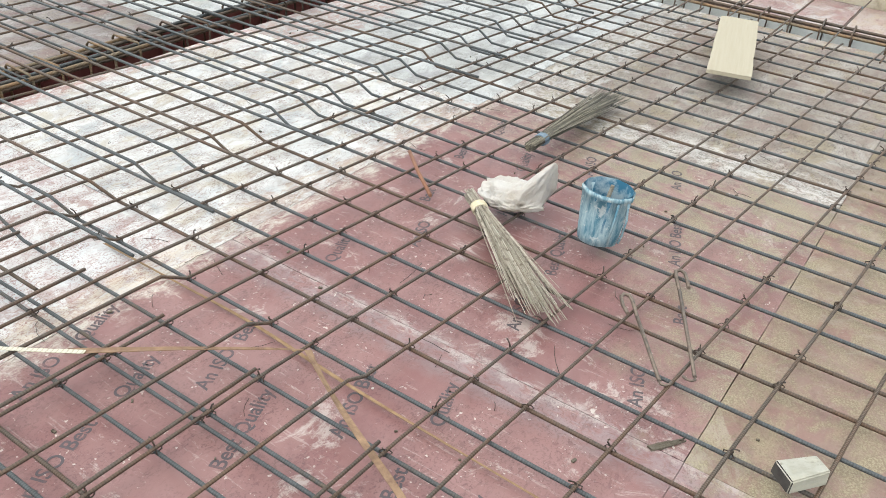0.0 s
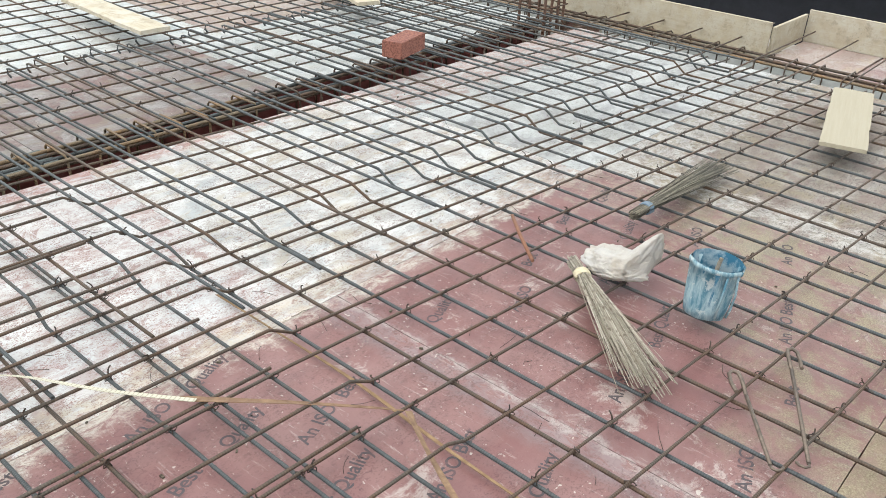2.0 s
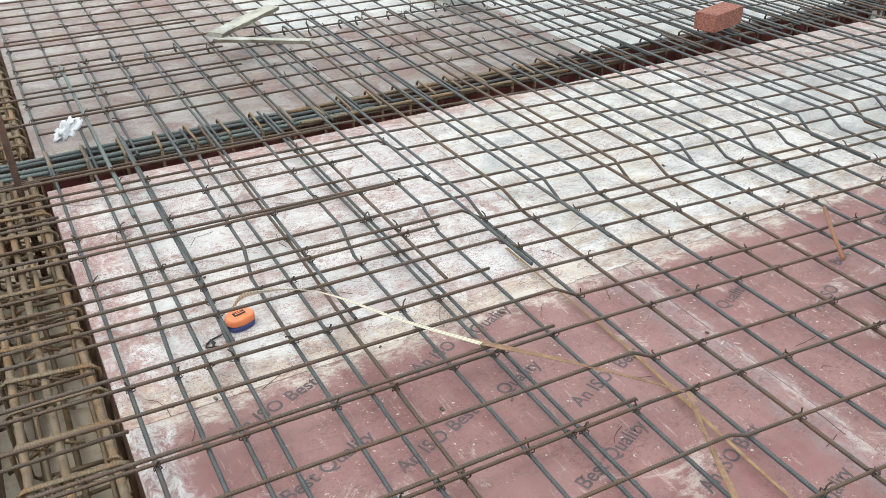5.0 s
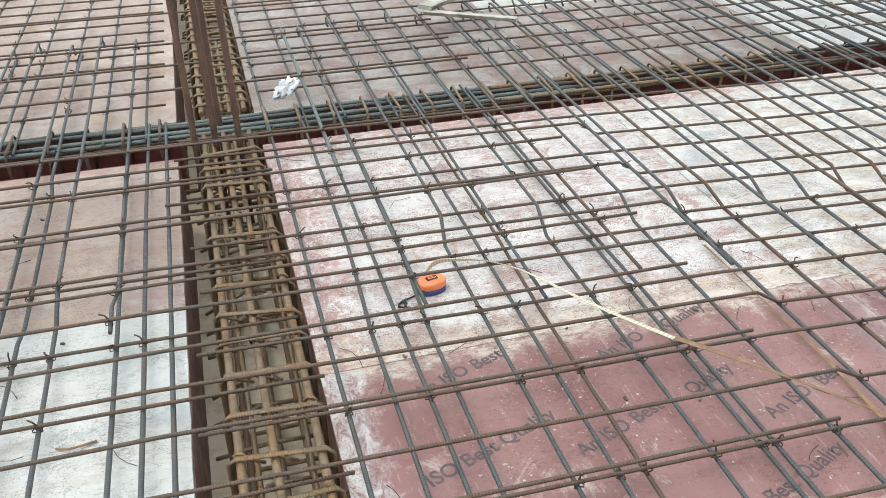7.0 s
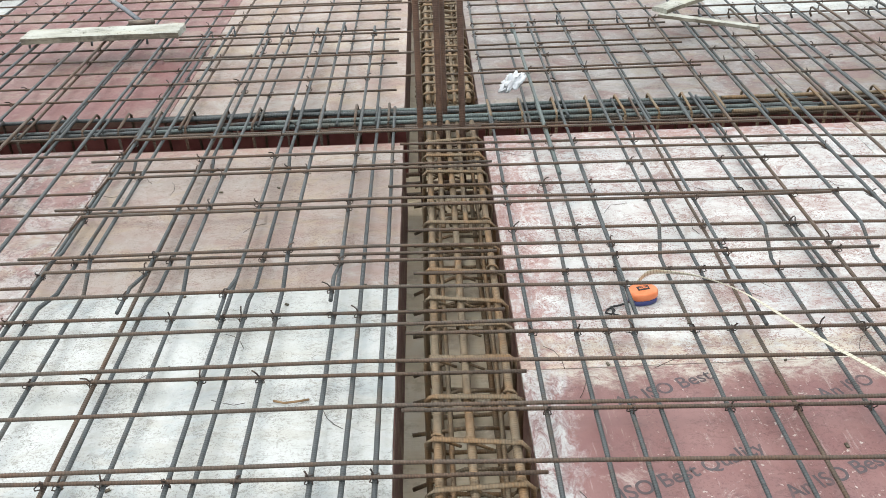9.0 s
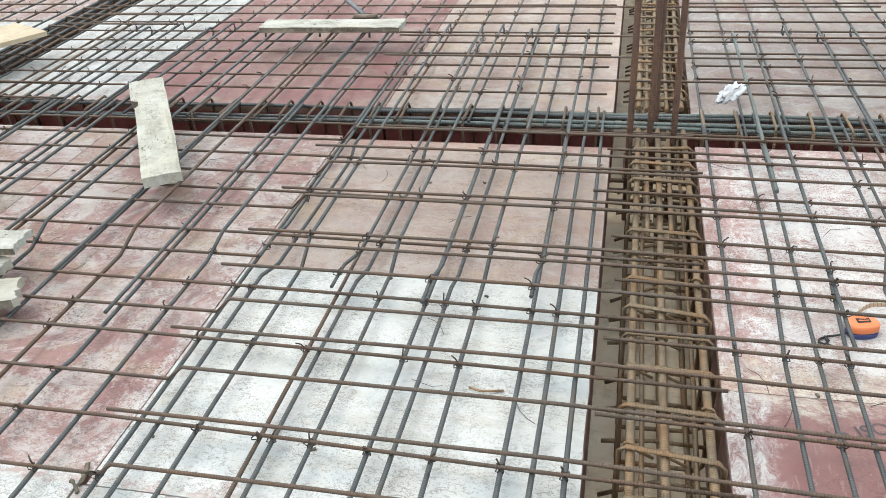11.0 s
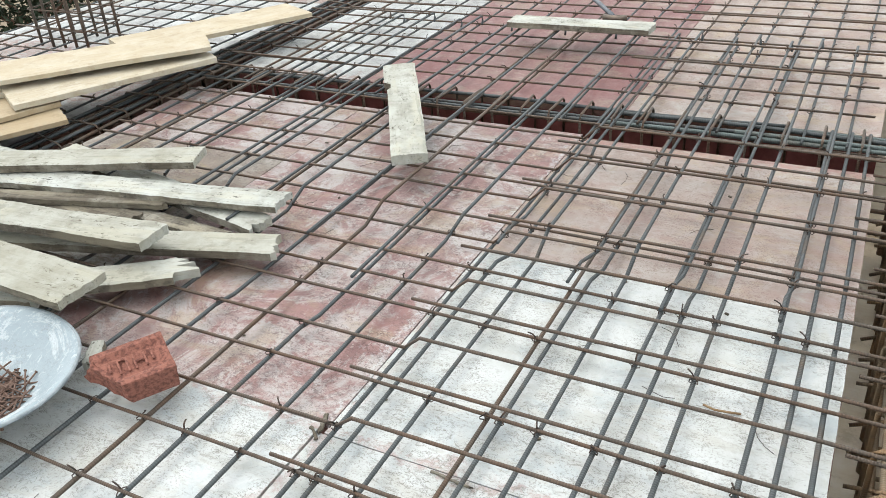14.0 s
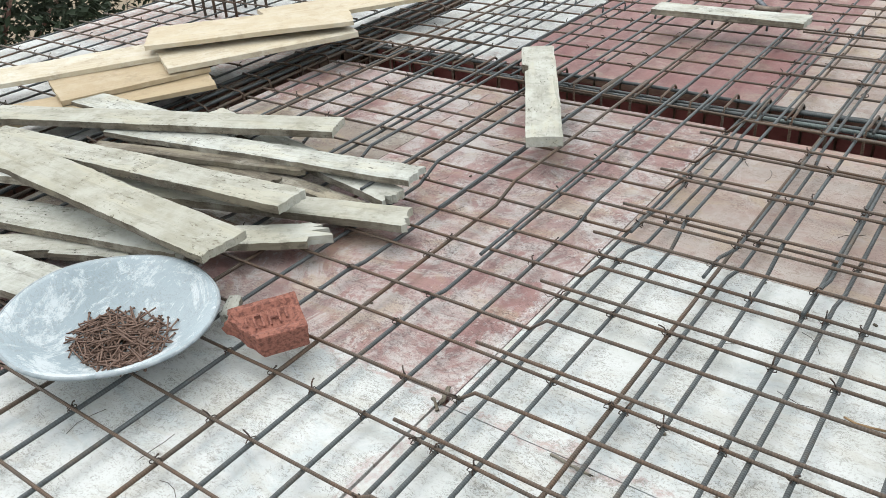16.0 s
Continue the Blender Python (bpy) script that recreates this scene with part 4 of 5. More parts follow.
# ---- bricks ----
def brick(name, label, w, l, h, m, broken=False, stamp=False):
    t = thing(name, label, "brick", m)
    bm = bmesh.new()
    bmesh.ops.create_cube(bm, size=1)
    bmesh.ops.subdivide_edges(bm, edges=bm.edges[:], cuts=7, use_grid_fill=True)
    for v in bm.verts:
        c = v.co.copy()
        x, y, z = c.x * l, c.y * w, (c.z + 0.5) * h
        if stamp and c.z > 0.49 and c.x < 0.40 and abs(c.y) < 0.32:
            z -= 0.009
        if broken and c.x < -0.1:
            x += (noise.noise(Vector((c.y * 4, c.z * 4, 2.5))) * 0.016 + 0.006 * (c.z + 0.5) + 0.055 * (0.5 - c.y)) * min(1, (-0.1 - c.x) * 2.5)
        q = noise.noise_vector(Vector((x * 40, y * 40, z * 40)))
        if max(abs(c.x), abs(c.y)) > 0.49 or c.z > 0.49:
            x, y, z = x + q.x * 0.0012, y + q.y * 0.0012, z + q.z * 0.0010
        v.co = (x, y, z)
    es = [e for e in bm.edges if e.calc_face_angle(0) > 1.2]
    bmesh.ops.bevel(bm, geom=es, offset=0.002, segments=2, affect="EDGES")
    body = part("body", bm, BRICK, t)
    if stamp:
        bm = bmesh.new()
        for x, y, bx, by in ((0.012, 0.0, 0.005, 0.040), (0.034, 0.0, 0.005, 0.040), (0.023, 0.0, 0.018, 0.005), (-0.022, -0.002, 0.005, 0.036), (-0.004, -0.002, 0.005, 0.036), (-0.013, 0.017, 0.022, 0.005), (0.050, 0.004, 0.005, 0.030), (-0.040, 0.004, 0.005, 0.026)):
            box(bm, x - bx / 2, x + bx / 2, y - by / 2, y + by / 2, h - 0.0075, h - 0.002, 0.0008)
        part("stamp", bm, BRICK, body)
    return t


brick("brick", "whole red clay brick lying on the bars", 0.105, 0.235, 0.078, pose(3.15, 0.045, 0.104, 0, 0, 14.6))
brick("brick", "broken half of a red clay brick with a stamped hollow", 0.110, 0.170, 0.069, pose(-1.392, -1.742, 0.058, 17, 0, 58.5), True, True)
plank("wedge", "small pale wedge of wood under the broken brick", (-1.580, -1.670), (-1.535, -1.740), 0.034, 0.022, 0.046, 0.044, OLDWOOD, "", 0.006, 41)


# ---- writing printed on the red sheets ----
INK = plain_mat("faded_ink", (0.066, 0.054, 0.058), (0.17, 0.085, 0.082), 0.6, 30, relief=0.0, lo=0.50, hi=0.72)
red_sheets = [o for o in deck.children if o.name.startswith("plywood_sheet") and o.data.materials[0] is RED]


def print_on(text, x, y, angle=20.0, size=0.046):
    cu = bpy.data.curves.new("lettering", "FONT")
    cu.body, cu.size = text, size
    cu.offset = 0.0007
    tmp = new("lettering", cu)
    me = bpy.data.meshes.new_from_object(tmp)
    bpy.data.objects.remove(tmp)
    me.materials.append(INK)
    ob = new("lettering", me)
    host = None
    for o in red_sheets:
        xs, ys = [v.co.x for v in o.data.vertices], [v.co.y for v in o.data.vertices]
        if min(xs) <= x <= max(xs) and min(ys) <= y <= max(ys):
            host = o
    ob.parent = host or deck
    ob.location, ob.rotation_euler = (x, y, 0.0006), (0, 0, radians(angle))


for text, x, y in (("An ISO Best", 0.46, -1.345), ("An ISO", 0.88, -1.345), ("Quality", 1.07, -1.285), ("ISO Best Quality", 0.42, -1.585), ("An ISO Best", 0.72, -1.595),
                   ("Quality", 1.01, -1.50), ("An ISO", 1.13, -1.61), ("Best", 1.29, -1.555), ("Best Quality", 1.0, -1.80), ("An ISO", 0.72, -1.83), ("An ISO Best", 1.20, -1.92), ("An ISO Best Quality", 0.55, -2.05),
                   ("An ISO Best", 1.0, -2.15), ("Quality", 1.35, -2.06), ("An ISO Best Quality", 0.9, -2.36),
                   ("Quality", 1.66, -1.50), ("An ISO", 1.86, -1.62), ("Best", 2.08, -1.50), ("An ISO Best", 2.16, -1.72), ("Quality", 2.44, -1.62), ("An ISO", 2.56, -1.80), ("Quality", 2.30, -1.93), ("Best Quality", 1.98, -1.98),
                   ("An ISO", 1.72, -2.02), ("Quality", 2.62, -1.42), ("An ISO Best", 2.24, -2.22), ("An ISO", 1.66, -2.36), ("Best", 2.0, -2.33), ("An ISO", 2.66, -2.06), ("Best", 2.38, -1.42)):
    print_on(text, x, y)


# ---- pail, bag, brooms, tools on the red sheet ----
def lathe(profile, seg, bm=None, dent=None):
    bm = bm or bmesh.new()
    rings = []
    for r, z in profile:
        ring = []
        for k in range(seg):
            a = 2 * math.pi * k / seg
            rr = r + (dent(a, z) if dent else 0)
            ring.append(bm.verts.new((rr * math.cos(a), rr * math.sin(a), z)))
        rings.append(ring)
    for a, b in zip(rings, rings[1:]):
        for k in range(seg):
            f = bm.faces.new((a[k], a[(k + 1) % seg], b[(k + 1) % seg], b[k]))
            f.smooth = True
    bm.faces.new(rings[0][::-1])
    bm.faces.new(rings[-1])
    return bm


PAIL, pnt, pb = nodes_of("cement_smeared_blue_plastic", 0.6)
g = noise_tex(pnt, 48, 8, 0.72, (1, 1, 0.22), distort=0.4)
c = mix(pnt, ramp(pnt, g, 0.40, 0.60), (0.05, 0.155, 0.215), (0.30, 0.40, 0.43))
c = mix(pnt, times(pnt, ramp(pnt, noise_tex(pnt, 30, 7, 0.75), 0.56, 0.62), 0.8), c, (0.46, 0.50, 0.50))
pnt.links.new(c, pb.inputs["Base Color"])
bump(pnt, pb, g, 0.5, 0.002)
PAILIN = plain_mat("blue_plastic_inside", (0.02, 0.12, 0.20), (0.26, 0.34, 0.38), 0.6, 22, lo=0.45, hi=0.6)
pail = thing("bucket", "small blue plastic bucket smeared with cement, standing on the bars", "bucket", pose(2.15, -2.005, 0.046, 3, 5, 10) @ Matrix.Scale(0.93, 4))


def dent(a, z):
    return 0.0022 * math.cos(10 * a) * (0.3 + z / 0.2) + 0.002 * math.sin(3 * a + 9 * z)


bm = lathe([(0.050, 0.0), (0.057, 0.003), (0.061, 0.03), (0.066, 0.09), (0.0705, 0.150), (0.074, 0.152), (0.0745, 0.162), (0.0715, 0.166)], 40, dent=dent)
shell = part("shell", bm, PAIL, pail)
bm = bmesh.new()
inner = [(0.0700, 0.1665), (0.066, 0.13), (0.060, 0.05), (0.054, 0.03)]
rings = []
for r, z in inner:
    rings.append([bm.verts.new((r * math.cos(2 * math.pi * k / 40), r * math.sin(2 * math.pi * k / 40), z)) for k in range(40)])
for a, b in zip(rings, rings[1:]):
    for k in range(40):
        bm.faces.new((a[k], b[k], b[(k + 1) % 40], a[(k + 1) % 40]))
bm.faces.new(rings[-1])
lining = part("lining", bm, PAILIN, pail, smooth=True)
# the shell's open top
me = shell.data
bm = bmesh.new()
bm.from_mesh(me)
bmesh.ops.delete(bm, geom=[f for f in bm.faces if len(f.verts) > 4 and f.calc_center_median().z > 0.1], context="FACES_ONLY")
bm.to_mesh(me)
bm.free()
part("stirring_stick", tube([(0.02, 0.01, 0.035), (0.028, 0.004, 0.10), (0.03, -0.002, 0.162)], 0.006, 6), OLDEDGE, pail)
bm = tube([(-0.030, -0.066, 0.15), (-0.032, -0.074, 0.10), (-0.028, -0.072, 0.05), (-0.026, -0.066, 0.02)], 0.0035, 6)
tube([(-0.062, -0.045, 0.15), (-0.064, -0.046, 0.09), (-0.056, -0.042, 0.02)], 0.0035, 6, bm)
part("rib", bm, PAIL, pail)

BAGM, bnt, bb = nodes_of("creased_polythene", 0.45)
g = noise_tex(bnt, 9, 8, 0.7)
bnt.links.new(mix(bnt, ramp(bnt, g, 0.38, 0.66), (0.47, 0.45, 0.42), (0.40, 0.355, 0.30)), bb.inputs["Base Color"])
bb.inputs["Subsurface Weight"].default_value = 0.25
bb.inputs["Subsurface Radius"].default_value = (0.02, 0.018, 0.014)
bump(bnt, bb, noise_tex(bnt, 26, 8, 0.7, distort=1.5), 0.9, 0.012)
bm = bmesh.new()
bmesh.ops.create_icosphere(bm, subdivisions=5, radius=1)
for v in bm.verts:
    c = v.co.copy()
    n1 = noise.noise(c * 1.9 + Vector((3, 1, 7))) * 0.28
    n2 = abs(noise.noise(c * 4.5 + Vector((9, 2, 1)))) * 0.22
    n3 = abs(noise.noise(c * 9 + Vector((1, 5, 3)))) * 0.05
    f = 1 + n1 - n2 - n3
    x, y, z = c.x * 0.085 * f, c.y * 0.062 * f, (c.z * 0.6 + 0.55) * 0.052 * f
    ear = max(0.0, c.dot(Vector((0.75, -0.25, 0.61)).normalized()) - 0.80) / 0.20
    x, y, z = x + ear * 0.028, y - ear * 0.012, z + ear ** 1.1 * 0.075
    y *= 1 - 0.5 * ear
    v.co = (x, y, max(0.0, z))
bag = tagged(mesh_ob("plastic_bag", bm, BAGM, smooth=True), "crumpled whitish plastic bag with knotted ear on the bars", "bag")
bag.matrix_world = pose(2.160, -1.735, 0.040, 0, 0, -66) @ Matrix.Diagonal((1.22, 1.25, 1.35, 1))

def straw_mat(name, c1, c2, dark):
    """Dry stalks that differ one from another."""
    m, nt, b = nodes_of(name, 0.8)
    geo = nt.nodes.new("ShaderNodeNewGeometry")
    c = mix(nt, geo.outputs["Random Per Island"], c1, c2)
    c = mix(nt, times(nt, ramp(nt, noise_tex(nt, 60, 3, 0.6), 0.52, 0.66), 0.8), c, dark)
    nt.links.new(c, b.inputs["Base Color"])
    return m


STRAW = straw_mat("dry_grass", (0.20, 0.165, 0.12), (0.47, 0.43, 0.36), (0.12, 0.09, 0.065))
DARKSTRAW = straw_mat("dark_dry_grass", (0.06, 0.052, 0.04), (0.24, 0.215, 0.16), (0.04, 0.035, 0.028))
CLOTH = plain_mat("pale_cloth_tie", (0.46, 0.40, 0.27), (0.56, 0.50, 0.36), 0.9, 60)
BLUETIE = plain_mat("blue_cord", (0.10, 0.16, 0.22), (0.17, 0.22, 0.26), 0.8, 60)


def broom(label, a, b, tie_at, tie, straw, spread, seed, n=150, z=0.05, butt=0.030):
    """A short hand broom of bound stalks: from the butt a to the tips b."""
    r = random.Random(seed)
    A, B = Vector((*a, z)), Vector((*b, z - 0.004))
    d = (B - A).normalized()
    side = Vector((-d.y, d.x, 0))
    L = (B - A).length
    t = thing("hand_broom", label, "broom", group="hand brooms")
    for part_name, count, lift in (("bristles", n, 0.0), ("loose_stalk", 26, 0.004)):
        bm = bmesh.new()
        for k in range(count):
            q, h = r.gauss(0, 0.42), r.random()
            q = max(-1, min(1, q))
            wide = spread * (1.0 if part_name == "bristles" else 1.15)
            l = L * (r.uniform(0.80, 1.0) if part_name == "bristles" else r.uniform(0.92, 1.08))
            start = A + side * q * butt * 0.55 + Vector((0, 0, h * 0.024)) - d * r.uniform(0, 0.02)
            mid = A + d * (L * tie_at) + side * q * 0.017 + Vector((0, 0, h * 0.026 + lift))
            end = A + d * l + side * q * wide + Vector((0, 0, h * 0.020 + lift - 0.004))
            bow = side * r.uniform(-0.006, 0.006) + Vector((0, 0, r.uniform(0, 0.006)))
            tube([start, mid, mid.lerp(end, 0.5) + bow, end], r.uniform(0.0015, 0.0030), 3, bm, taper=lambda f: 1.0 - 0.5 * f)
            if part_name == "loose_stalk":
                part(part_name, bm, straw, t)
                bm = bmesh.new()
        if part_name == "loose_stalk":
            bm.free()
        else:
            part(part_name, bm, straw, t)
    c = A + d * (L * tie_at)
    for j in range(4):
        o = c + d * (0.006 * (j - 1.5))
        pts = [o + side * 0.021 * math.cos(w) + Vector((0, 0, 0.013 + 0.017 * math.sin(w))) for w in (2 * math.pi * i / 12 for i in range(12))]
        part("binding", tube(pts, 0.0042, 5, closed=True), tie, t)
    return t


broom("pale dry-grass hand broom bound with pale cloth, on the bars", (2.10, -1.63), (1.758, -2.07), 0.13, CLOTH, STRAW, 0.070, 3, 120)
broom("dark dry-grass hand broom bound with blue cord, on the bars", (2.50, -1.60), (3.13, -1.61), 0.11, BLUETIE, DARKSTRAW, 0.070, 4, 140)

HOOK = plain_mat("worn_rod", (0.10, 0.08, 0.065), (0.18, 0.14, 0.11), 0.5, 60, 0.5)


def tying_hook(label, grip, tip, width, flip):
    """A bar-tier's hook bent from one rod: a long closed loop for a grip, a shank and a small crook."""
    G, T = Vector((*grip, 0.048)), Vector((*tip, 0.044))
    d = (T - G).normalized()
    s = Vector((-d.y, d.x, 0)) * flip
    L = (T - G).length
    t = thing("tying_hook", label, "tool", group="tying hooks")
    w = width
    pts = [G + d * 0.085 + s * w * 0.9 + Vector((0, 0, 0.006)), G + d * 0.045 + s * w, G + d * 0.012 + s * w * 0.9, G + s * w * 0.5, G + d * 0.006, G + d * 0.03 - s * w * 0.1, G + d * 0.09]
    part("grip", tube(pts, 0.0048, 7), HOOK, t)
    part("shank", tube([G + d * 0.09, G + d * (L * 0.6), G + d * (L - 0.012)], 0.0046, 7), HOOK, t)
    e = G + d * (L - 0.012)
    part("crook", tube([e, e + d * 0.010 + Vector((0, 0, 0.001)), e + d * 0.014 - s * 0.008, e + d * 0.010 - s * 0.020, e + d * 0.002 - s * 0.026], 0.003, 6), HOOK, t)
    return t


tying_hook("rusty steel tying hook with loop grip lying on the bars", (1.965, -2.185), (1.705, -2.375), 0.025, -1)
tying_hook("longer rusty steel tying hook lying on the bars", (2.145, -2.235), (1.765, -2.43), 0.025, 1)

bm = bmesh.new()
vs = [(-0.045, -0.030), (0.046, -0.022), (0.043, 0.022), (-0.045, 0.030)]
lo = [bm.verts.new((x, y, 0)) for x, y in vs]
hi = [bm.verts.new((x * 0.95, y * 0.95, 0.032 + 0.006 * (x > 0))) for x, y in vs]
bm.faces.new(lo[::-1]), bm.faces.new(hi)
for k in range(4):
    bm.faces.new((lo[k], lo[(k + 1) % 4], hi[(k + 1) % 4], hi[k]))
bmesh.ops.bevel(bm, geom=bm.edges[:], offset=0.003, segments=2, affect="EDGES")
blk = tagged(mesh_ob("wood_offcut", bm, OLDWOOD), "small pale sawn wood offcut lying on the bars", "offcut")
blk.data.materials.append(plain_mat("dark_end_face", (0.025, 0.022, 0.02), (0.05, 0.045, 0.04), 0.9, 40))
# only the end face towards -x takes the near-black colour
for f in blk.data.polygons:
    f.material_index = 1 if f.normal.x < -0.9 else 0
blk.matrix_world = pose(1.622, -2.688, 0.042, 0, 0, -42)

tagged(mesh_ob("stick", tube([(2.22, -1.32, 0.055), (2.13, -1.42, 0.053), (2.04, -1.53, 0.050)], 0.006, 5), wood_mat("bark", (0.18, 0.08, 0.05), (0.25, 0.13, 0.08))), "short reddish stick lying across the bars", "stick")

# ---- measuring tape and split straw ----
ORANGE = plain_mat("orange_plastic", (0.62, 0.17, 0.06), (0.68, 0.22, 0.09), 0.4, 30)
BLUEP = plain_mat("dark_blue_plastic", (0.02, 0.03, 0.13), (0.04, 0.05, 0.17), 0.4, 30)
BLACK = plain_mat("black_cord", (0.008, 0.008, 0.009), (0.02, 0.02, 0.02), 0.6, 60)
tape = thing("measuring_tape", "orange and blue pocket measuring tape lying on the plywood", "tape measure", pose(0.590, -0.978, 0.0, 0, 0, 12))


def round_box(r0, z0, z1, squash=0.86):
    bm = bmesh.new()
    prof = [(r0 - 0.004, z0), (r0, z0 + 0.003), (r0, z1 - 0.003), (r0 - 0.004, z1)]
    bm = lathe(prof, 28, bm)
    for v in bm.verts:
        v.co.y *= squash
        if v.co.y < -0.018:
            v.co.y = -0.018 + (v.co.y + 0.018) * 0.5
    return bm


part("base", round_box(0.0355, 0.0, 0.014), BLUEP, tape)
case = part("case", round_box(0.036, 0.0145, 0.034), ORANGE, tape)
bm = bmesh.new()
box(bm, -0.014, 0.016, -0.004, 0.012, 0.0335, 0.036, 0.001)
part("badge", bm, BLACK, case)
bm = bmesh.new()
box(bm, -0.010, 0.012, 0.000, 0.003, 0.0362, 0.0366)
box(bm, -0.008, 0.008, 0.006, 0.008, 0.0362, 0.0366)
part("badge_print", bm, ORANGE, case)
part("wrist_cord", tube([(-0.034, -0.010, 0.012), (-0.05, -0.016, 0.014), (-0.062, -0.010, 0.006), (-0.078, -0.008, 0.004), (-0.098, -0.016, 0.004), (-0.106, -0.028, 0.005), (-0.094, -0.036, 0.004), (-0.082, -0.026, 0.006), (-0.086, -0.012, 0.008), (-0.090, -0.040, 0.006), (-0.078, -0.046, 0.004)], 0.0026, 5), BLACK, tape)

TAPEM, tnt, tb = nodes_of("printed_tape", 0.4)
uvn = tnt.nodes.new("ShaderNodeUVMap")
wv = tnt.nodes.new("ShaderNodeTexWave")
wv.bands_direction = "X"
wv.inputs["Scale"].default_value = 32.0
tnt.links.new(uvn.outputs[0], wv.inputs["Vector"])
tnt.links.new(mix(tnt, ramp(tnt, wv.outputs["Fac"], 0.80, 0.9), (0.47, 0.44, 0.34), (0.30, 0.27, 0.2)), tb.inputs["Base Color"])


def ribbon(points, width, twist, thin=0.0):
    bm = bmesh.new()
    uv = bm.loops.layers.uv.verify()
    pts = [Vector(p) for p in points]
    fine = []
    for i in range(len(pts) - 1):
        p0, p1, p2, p3 = pts[max(0, i - 1)], pts[i], pts[i + 1], pts[min(len(pts) - 1, i + 2)]
        for k in range(8):
            f = k / 8
            fine.append(0.5 * ((2 * p1) + (p2 - p0) * f + (2 * p0 - 5 * p1 + 4 * p2 - p3) * f * f + (3 * p1 - p0 - 3 * p2 + p3) * f ** 3))
    fine.append(pts[-1])
    row, total = [], 0.0
    for i, p in enumerate(fine):
        t = (fine[min(i + 1, len(fine) - 1)] - fine[max(i - 1, 0)]).normalized()
        s = t.cross(Vector((0, 0, 1))).normalized()
        a = twist(i / (len(fine) - 1))
        s = s * math.cos(a) + Vector((0, 0, 1)) * math.sin(a)
        n = t.cross(s).normalized()
        if i:
            total += (p - fine[i - 1]).length
        half = width / 2 * (1 - thin * i / (len(fine) - 1)) * (1 + 0.25 * thin * noise.noise(p * 40))
        row.append((total, [bm.verts.new(p + s * w + n * 0.0006 * h) for w, h in ((-half, 1), (0, 3), (half, 1), (half, -1), (0, 1), (-half, -1))]))
    for (l0, a), (l1, b) in zip(row, row[1:]):
        for k in range(6):
            f = bm.faces.new((a[k], a[(k + 1) % 6], b[(k + 1) % 6], b[k]))
            for lp, u in zip(f.loops, (l0, l0, l1, l1)):
                lp[uv].uv = (u, k / 6)
    bm.faces.new(row[0][1][::-1]), bm.faces.new(row[-1][1])
    return bm


part("blade", ribbon([(-0.005, 0.033, 0.026), (0.018, 0.022, 0.062), (0.045, -0.02, 0.088), (0.098, -0.085, 0.106), (0.150, -0.172, 0.112), (0.213, -0.359, 0.112), (0.287, -0.534, 0.112)], 0.016, lambda f: 1.35 * (1 - f) ** 1.5 + 0.25), TAPEM, tape)
split = thing("dry_leaf_strip", "bent brown dry leaf strip lying across the bars", "leaf")
DRY = wood_mat("dry_leaf", (0.11, 0.058, 0.035), (0.29, 0.185, 0.105), None, 0, (5, 5, 5))
part("blade", ribbon([(0.965, -1.405, 0.106), (1.05, -1.505, 0.108), (1.13, -1.59, 0.104), (1.24, -1.69, 0.084), (1.300, -1.728, 0.062)], 0.021, lambda f: 0.15 + 0.25 * f, 0.6), DRY, split)
part("tail", ribbon([(1.305, -1.735, 0.062), (1.25, -1.83, 0.066), (1.18, -1.97, 0.072), (1.08, -2.16, 0.105), (1.0, -2.3, 0.108)], 0.017, lambda f: 0.25 + 0.4 * math.sin(7 * f), 0.3), DRY, split)
strap = thing("split_cane", "long split brown cane lying along a bar", "cane")
CANE = wood_mat("split_cane", (0.16, 0.09, 0.045), (0.33, 0.225, 0.12), None, 0, (4, 4, 4))
part("blade", ribbon([(1.335, -1.0, 0.012), (1.335, -1.25, 0.014), (1.338, -1.53, 0.012), (1.316, -1.83, 0.014), (1.308, -2.1, 0.012), (1.30, -2.4, 0.012)], 0.010, lambda f: 0.2 + 0.3 * math.sin(9 * f), 0.3), CANE, strap)

# ---- pan with nails ----
PAN = ply_mat("cement_stained_galvanised_pan", (0.225, 0.275, 0.30), (0.27, 0.32, 0.345), (0.48, 0.515, 0.53), 0.48, 0.55, scratch=0.7, tone=0.1, fleck=0.3, fleck_to=(0.17, 0.17, 0.165), soft=0.05)
pan = thing("mixing_pan", "round grey metal pan stained with cement, holding nails", "pan", pose(-1.710, -1.928, 0.046, -3, 4, 0) @ Matrix.Scale(0.967, 4))
seg = 64
bm = bmesh.new()
rings = []
prof = [(0.02, 0.003), (0.083, 0.005), (0.148, 0.025), (0.203, 0.061), (0.236, 0.088), (0.246, 0.092), (0.254, 0.089), (0.254, 0.083), (0.240, 0.080), (0.206, 0.056), (0.151, 0.020), (0.085, 0.0), (0.02, 0.0)]
for r, z in prof:
    rings.append([bm.verts.new((r * math.cos(2 * math.pi * k / seg) * (1 + 0.006 * math.sin(3 * k * 2 * math.pi / seg)), r * math.sin(2 * math.pi * k / seg), z + 0.002 * math.sin(5 * k * 2 * math.pi / seg + r * 20) * (r > 0.1))) for k in range(seg)])
for a, b in zip(rings, rings[1:]):
    for k in range(seg):
        bm.faces.new((a[k], a[(k + 1) % seg], b[(k + 1) % seg], b[k]))
bm.faces.new(rings[0]), bm.faces.new(rings[-1][::-1])
part("dish", bm, PAN, pan, smooth=True)
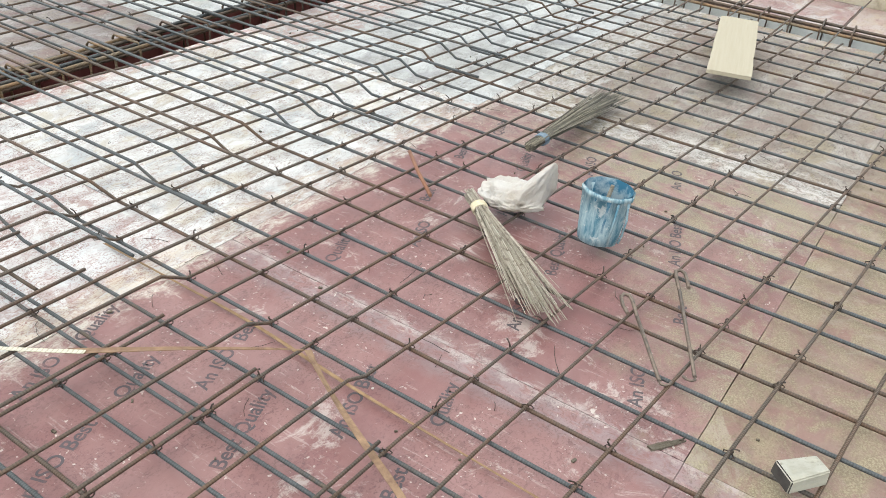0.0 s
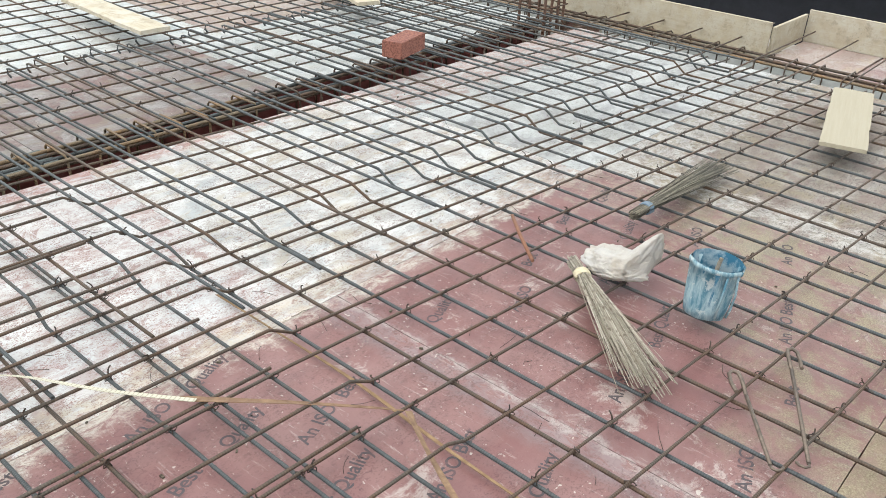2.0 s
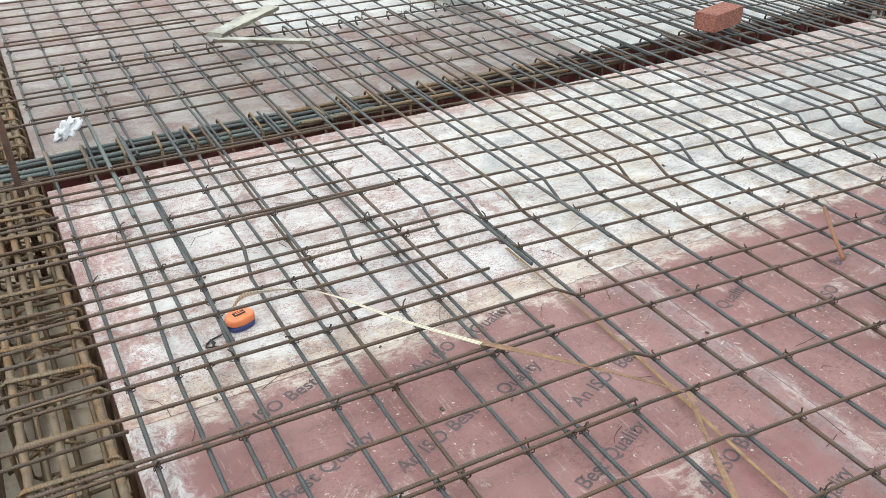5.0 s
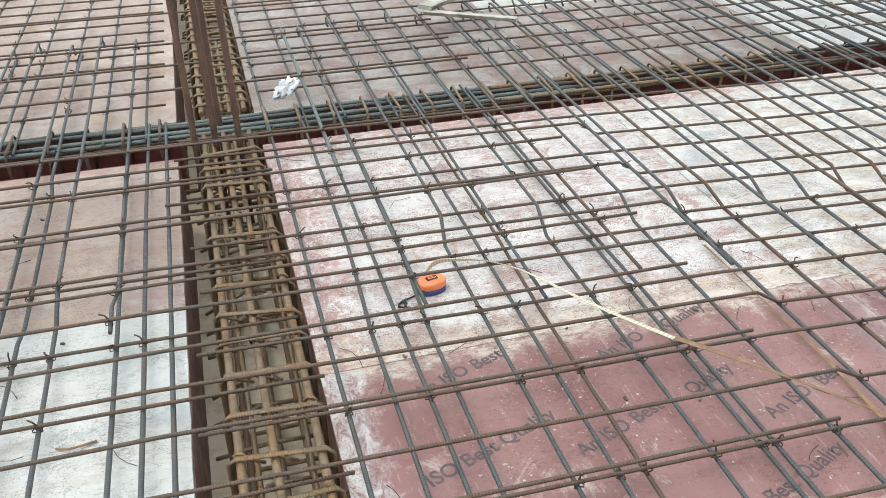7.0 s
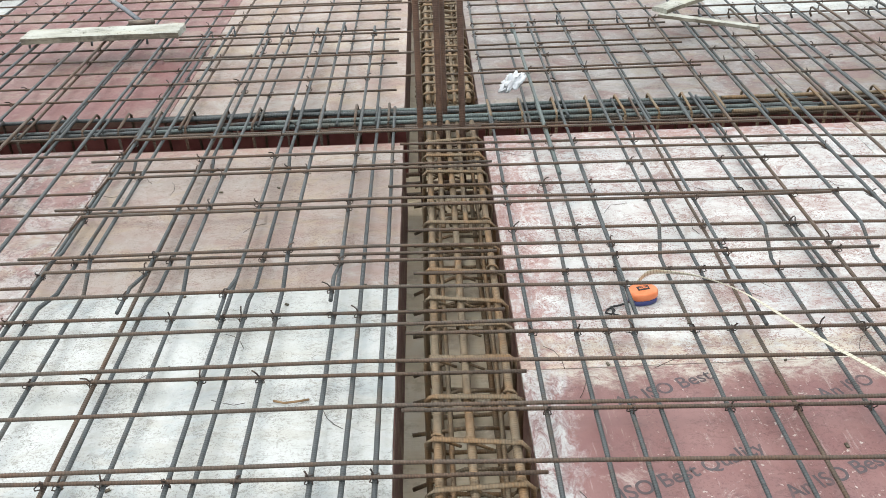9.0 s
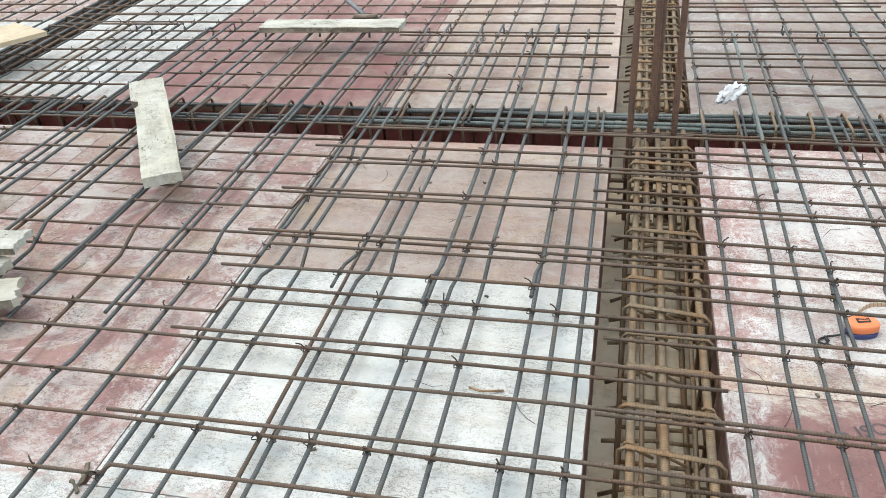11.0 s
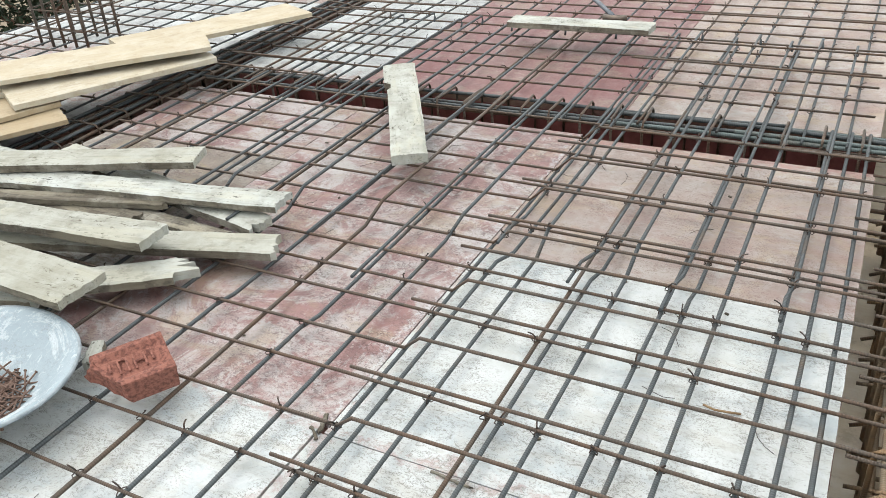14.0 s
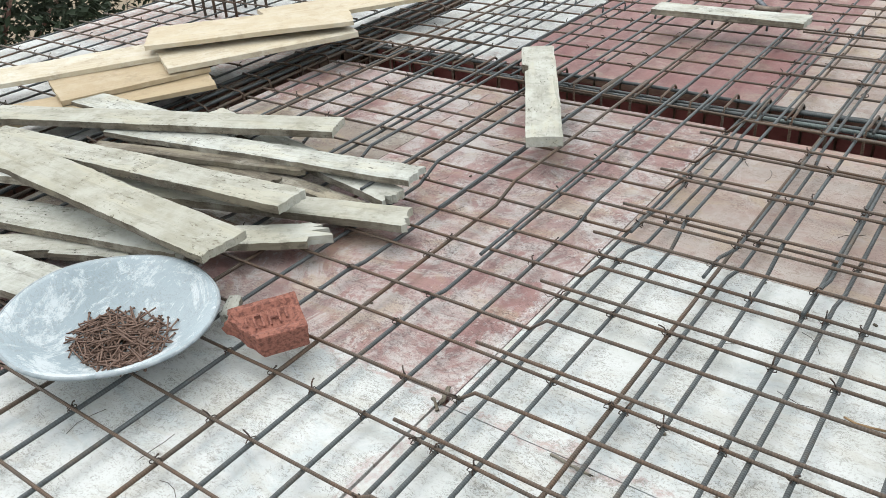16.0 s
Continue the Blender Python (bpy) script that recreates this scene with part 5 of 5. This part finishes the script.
part("rolled_rim", tube([(0.2515 * math.cos(2 * math.pi * k / 64) * (1 + 0.006 * math.sin(3 * k * 2 * math.pi / 64)), 0.2515 * math.sin(2 * math.pi * k / 64), 0.0875 + 0.002 * math.sin(5 * k * 2 * math.pi / 64 + 5.0)) for k in range(64)], 0.0048, 6, closed=True), plain_mat("worn_rim", (0.16, 0.19, 0.205), (0.28, 0.31, 0.325), 0.6, 30), pan, "darker worn rolled rim")
NAILM = plain_mat("rusty_nail", (0.10, 0.06, 0.045), (0.19, 0.12, 0.09), 0.6, 90, 0.4)
nr = random.Random(17)
bm = tube([(-0.03, 0, 0), (0.03, 0, 0), (0.0325, 0, 0)], 0.0017, 5)
tube([(0.0325, 0, 0), (0.0338, 0, 0)], 0.0030, 7, bm)
nail_me = bpy.data.meshes.new("nail")
bm.to_mesh(nail_me)
bm.free()
nail_me.materials.append(NAILM)
for k in range(230):
    a, q = nr.uniform(0, 6.28), math.sqrt(nr.random())
    x, y = 0.03 + 0.128 * q * math.cos(a), -0.004 + 0.104 * q * math.sin(a)
    rr = math.hypot(x, y)
    floor_z = 0.006 if rr < 0.083 else 0.006 + (rr - 0.083) * 0.31
    nail = tagged(new("nail", nail_me), "rusty iron nail in the pan", "nail", "nails in the pan")
    nail.matrix_world = pan.matrix_world @ pose(x, y, floor_z + 0.004 + 0.022 * nr.random() * (1 - q * 0.8), 0, nr.uniform(-14, 14), nr.uniform(0, 360)) @ Matrix.Scale(1.3, 4)

# ---- small things ----
SPLIT = "splinters at the sheet edges"
plank("splinter", "rusty-brown broken ply splinter at a sheet's corner", (-0.975, -1.615), (-0.955, -1.672), 0.010, 0.004, 0.001, 0.002, OLDEDGE, SPLIT, 0.012, 62)
plank("splinter", "thin dark ply splinter at a sheet's corner", (-0.985, -1.66), (-0.95, -1.69), 0.008, 0.003, 0.001, 0.002, OLDEDGE, SPLIT, 0.010, 63)
plank("splinter", "peeled strip of ply along a sheet's seam", (-0.69, -1.675), (-0.60, -1.685), 0.005, 0.003, 0.001, 0.003, OLDEDGE, SPLIT, 0.014, 64)
plank("splinter", "broken splinter of plywood lying at a sheet's edge", (1.56, -2.42), (1.62, -2.465), 0.014, 0.004, 0.001, 0.002, OLDEDGE, "", 0.02, 61)
bm = bmesh.new()
bmesh.ops.create_icosphere(bm, subdivisions=4, radius=1)
for v in bm.verts:
    c = v.co.copy()
    f = 1 + 0.7 * noise.noise(c * 2.2) - 0.5 * abs(noise.noise(c * 5))
    v.co = (c.x * 0.028 * f, c.y * 0.075 * f, max(-0.012, c.z * 0.03 * f + 0.012 * noise.noise(c * 7)))
rag = tagged(mesh_ob("rag", bm, plain_mat("white_cloth", (0.50, 0.51, 0.53), (0.58, 0.59, 0.61), 0.9, 20), smooth=True), "crumpled white rag lying over the far bars", "rag")
rag.matrix_world = pose(0.387, 0.190, 0.112, 0, 0, -30)
rod = thing("bar_bender", "grey steel bending rod lying on the far mat", "tool")
part("shank", tube([(-1.18, 1.10, 0.115), (-1.30, 1.28, 0.118), (-1.60, 1.72, 0.120)], 0.011, 8), plain_mat("blue_grey_steel", (0.09, 0.10, 0.115), (0.14, 0.15, 0.165), 0.5, 30, 0.5), rod)
part("head", tube([(-1.225, 1.09, 0.113), (-1.15, 1.08, 0.113), (-1.12, 1.10, 0.113)], 0.014, 8), HOOK, rod)
twig = tagged(mesh_ob("twig", tube([(-0.255, -1.285, 0.004), (-0.232, -1.297, 0.008), (-0.205, -1.292, 0.006), (-0.18, -1.285, 0.004)], 0.0026, 5), CANE), "small bent brown twig on the white plywood", "twig")
chip_rnd = random.Random(23)
bm = bmesh.new()
for k in range(80):
    x, y = chip_rnd.uniform(-2.3, 3.3), chip_rnd.uniform(-2.6, -0.05)
    if -0.05 < x < 0.34:
        continue
    s, a = chip_rnd.uniform(0.002, 0.006), chip_rnd.uniform(0, 6.28)
    box(bm, -s, s, -s * 0.5, s * 0.5, 0.0, 0.004, m=pose(x, y, 0.0005, 0, 0, math.degrees(a)))
tagged(mesh_ob("debris", bm, OLDEDGE), "small wood chips and cement crumbs strewn on the deck", "debris", kind="stuff")
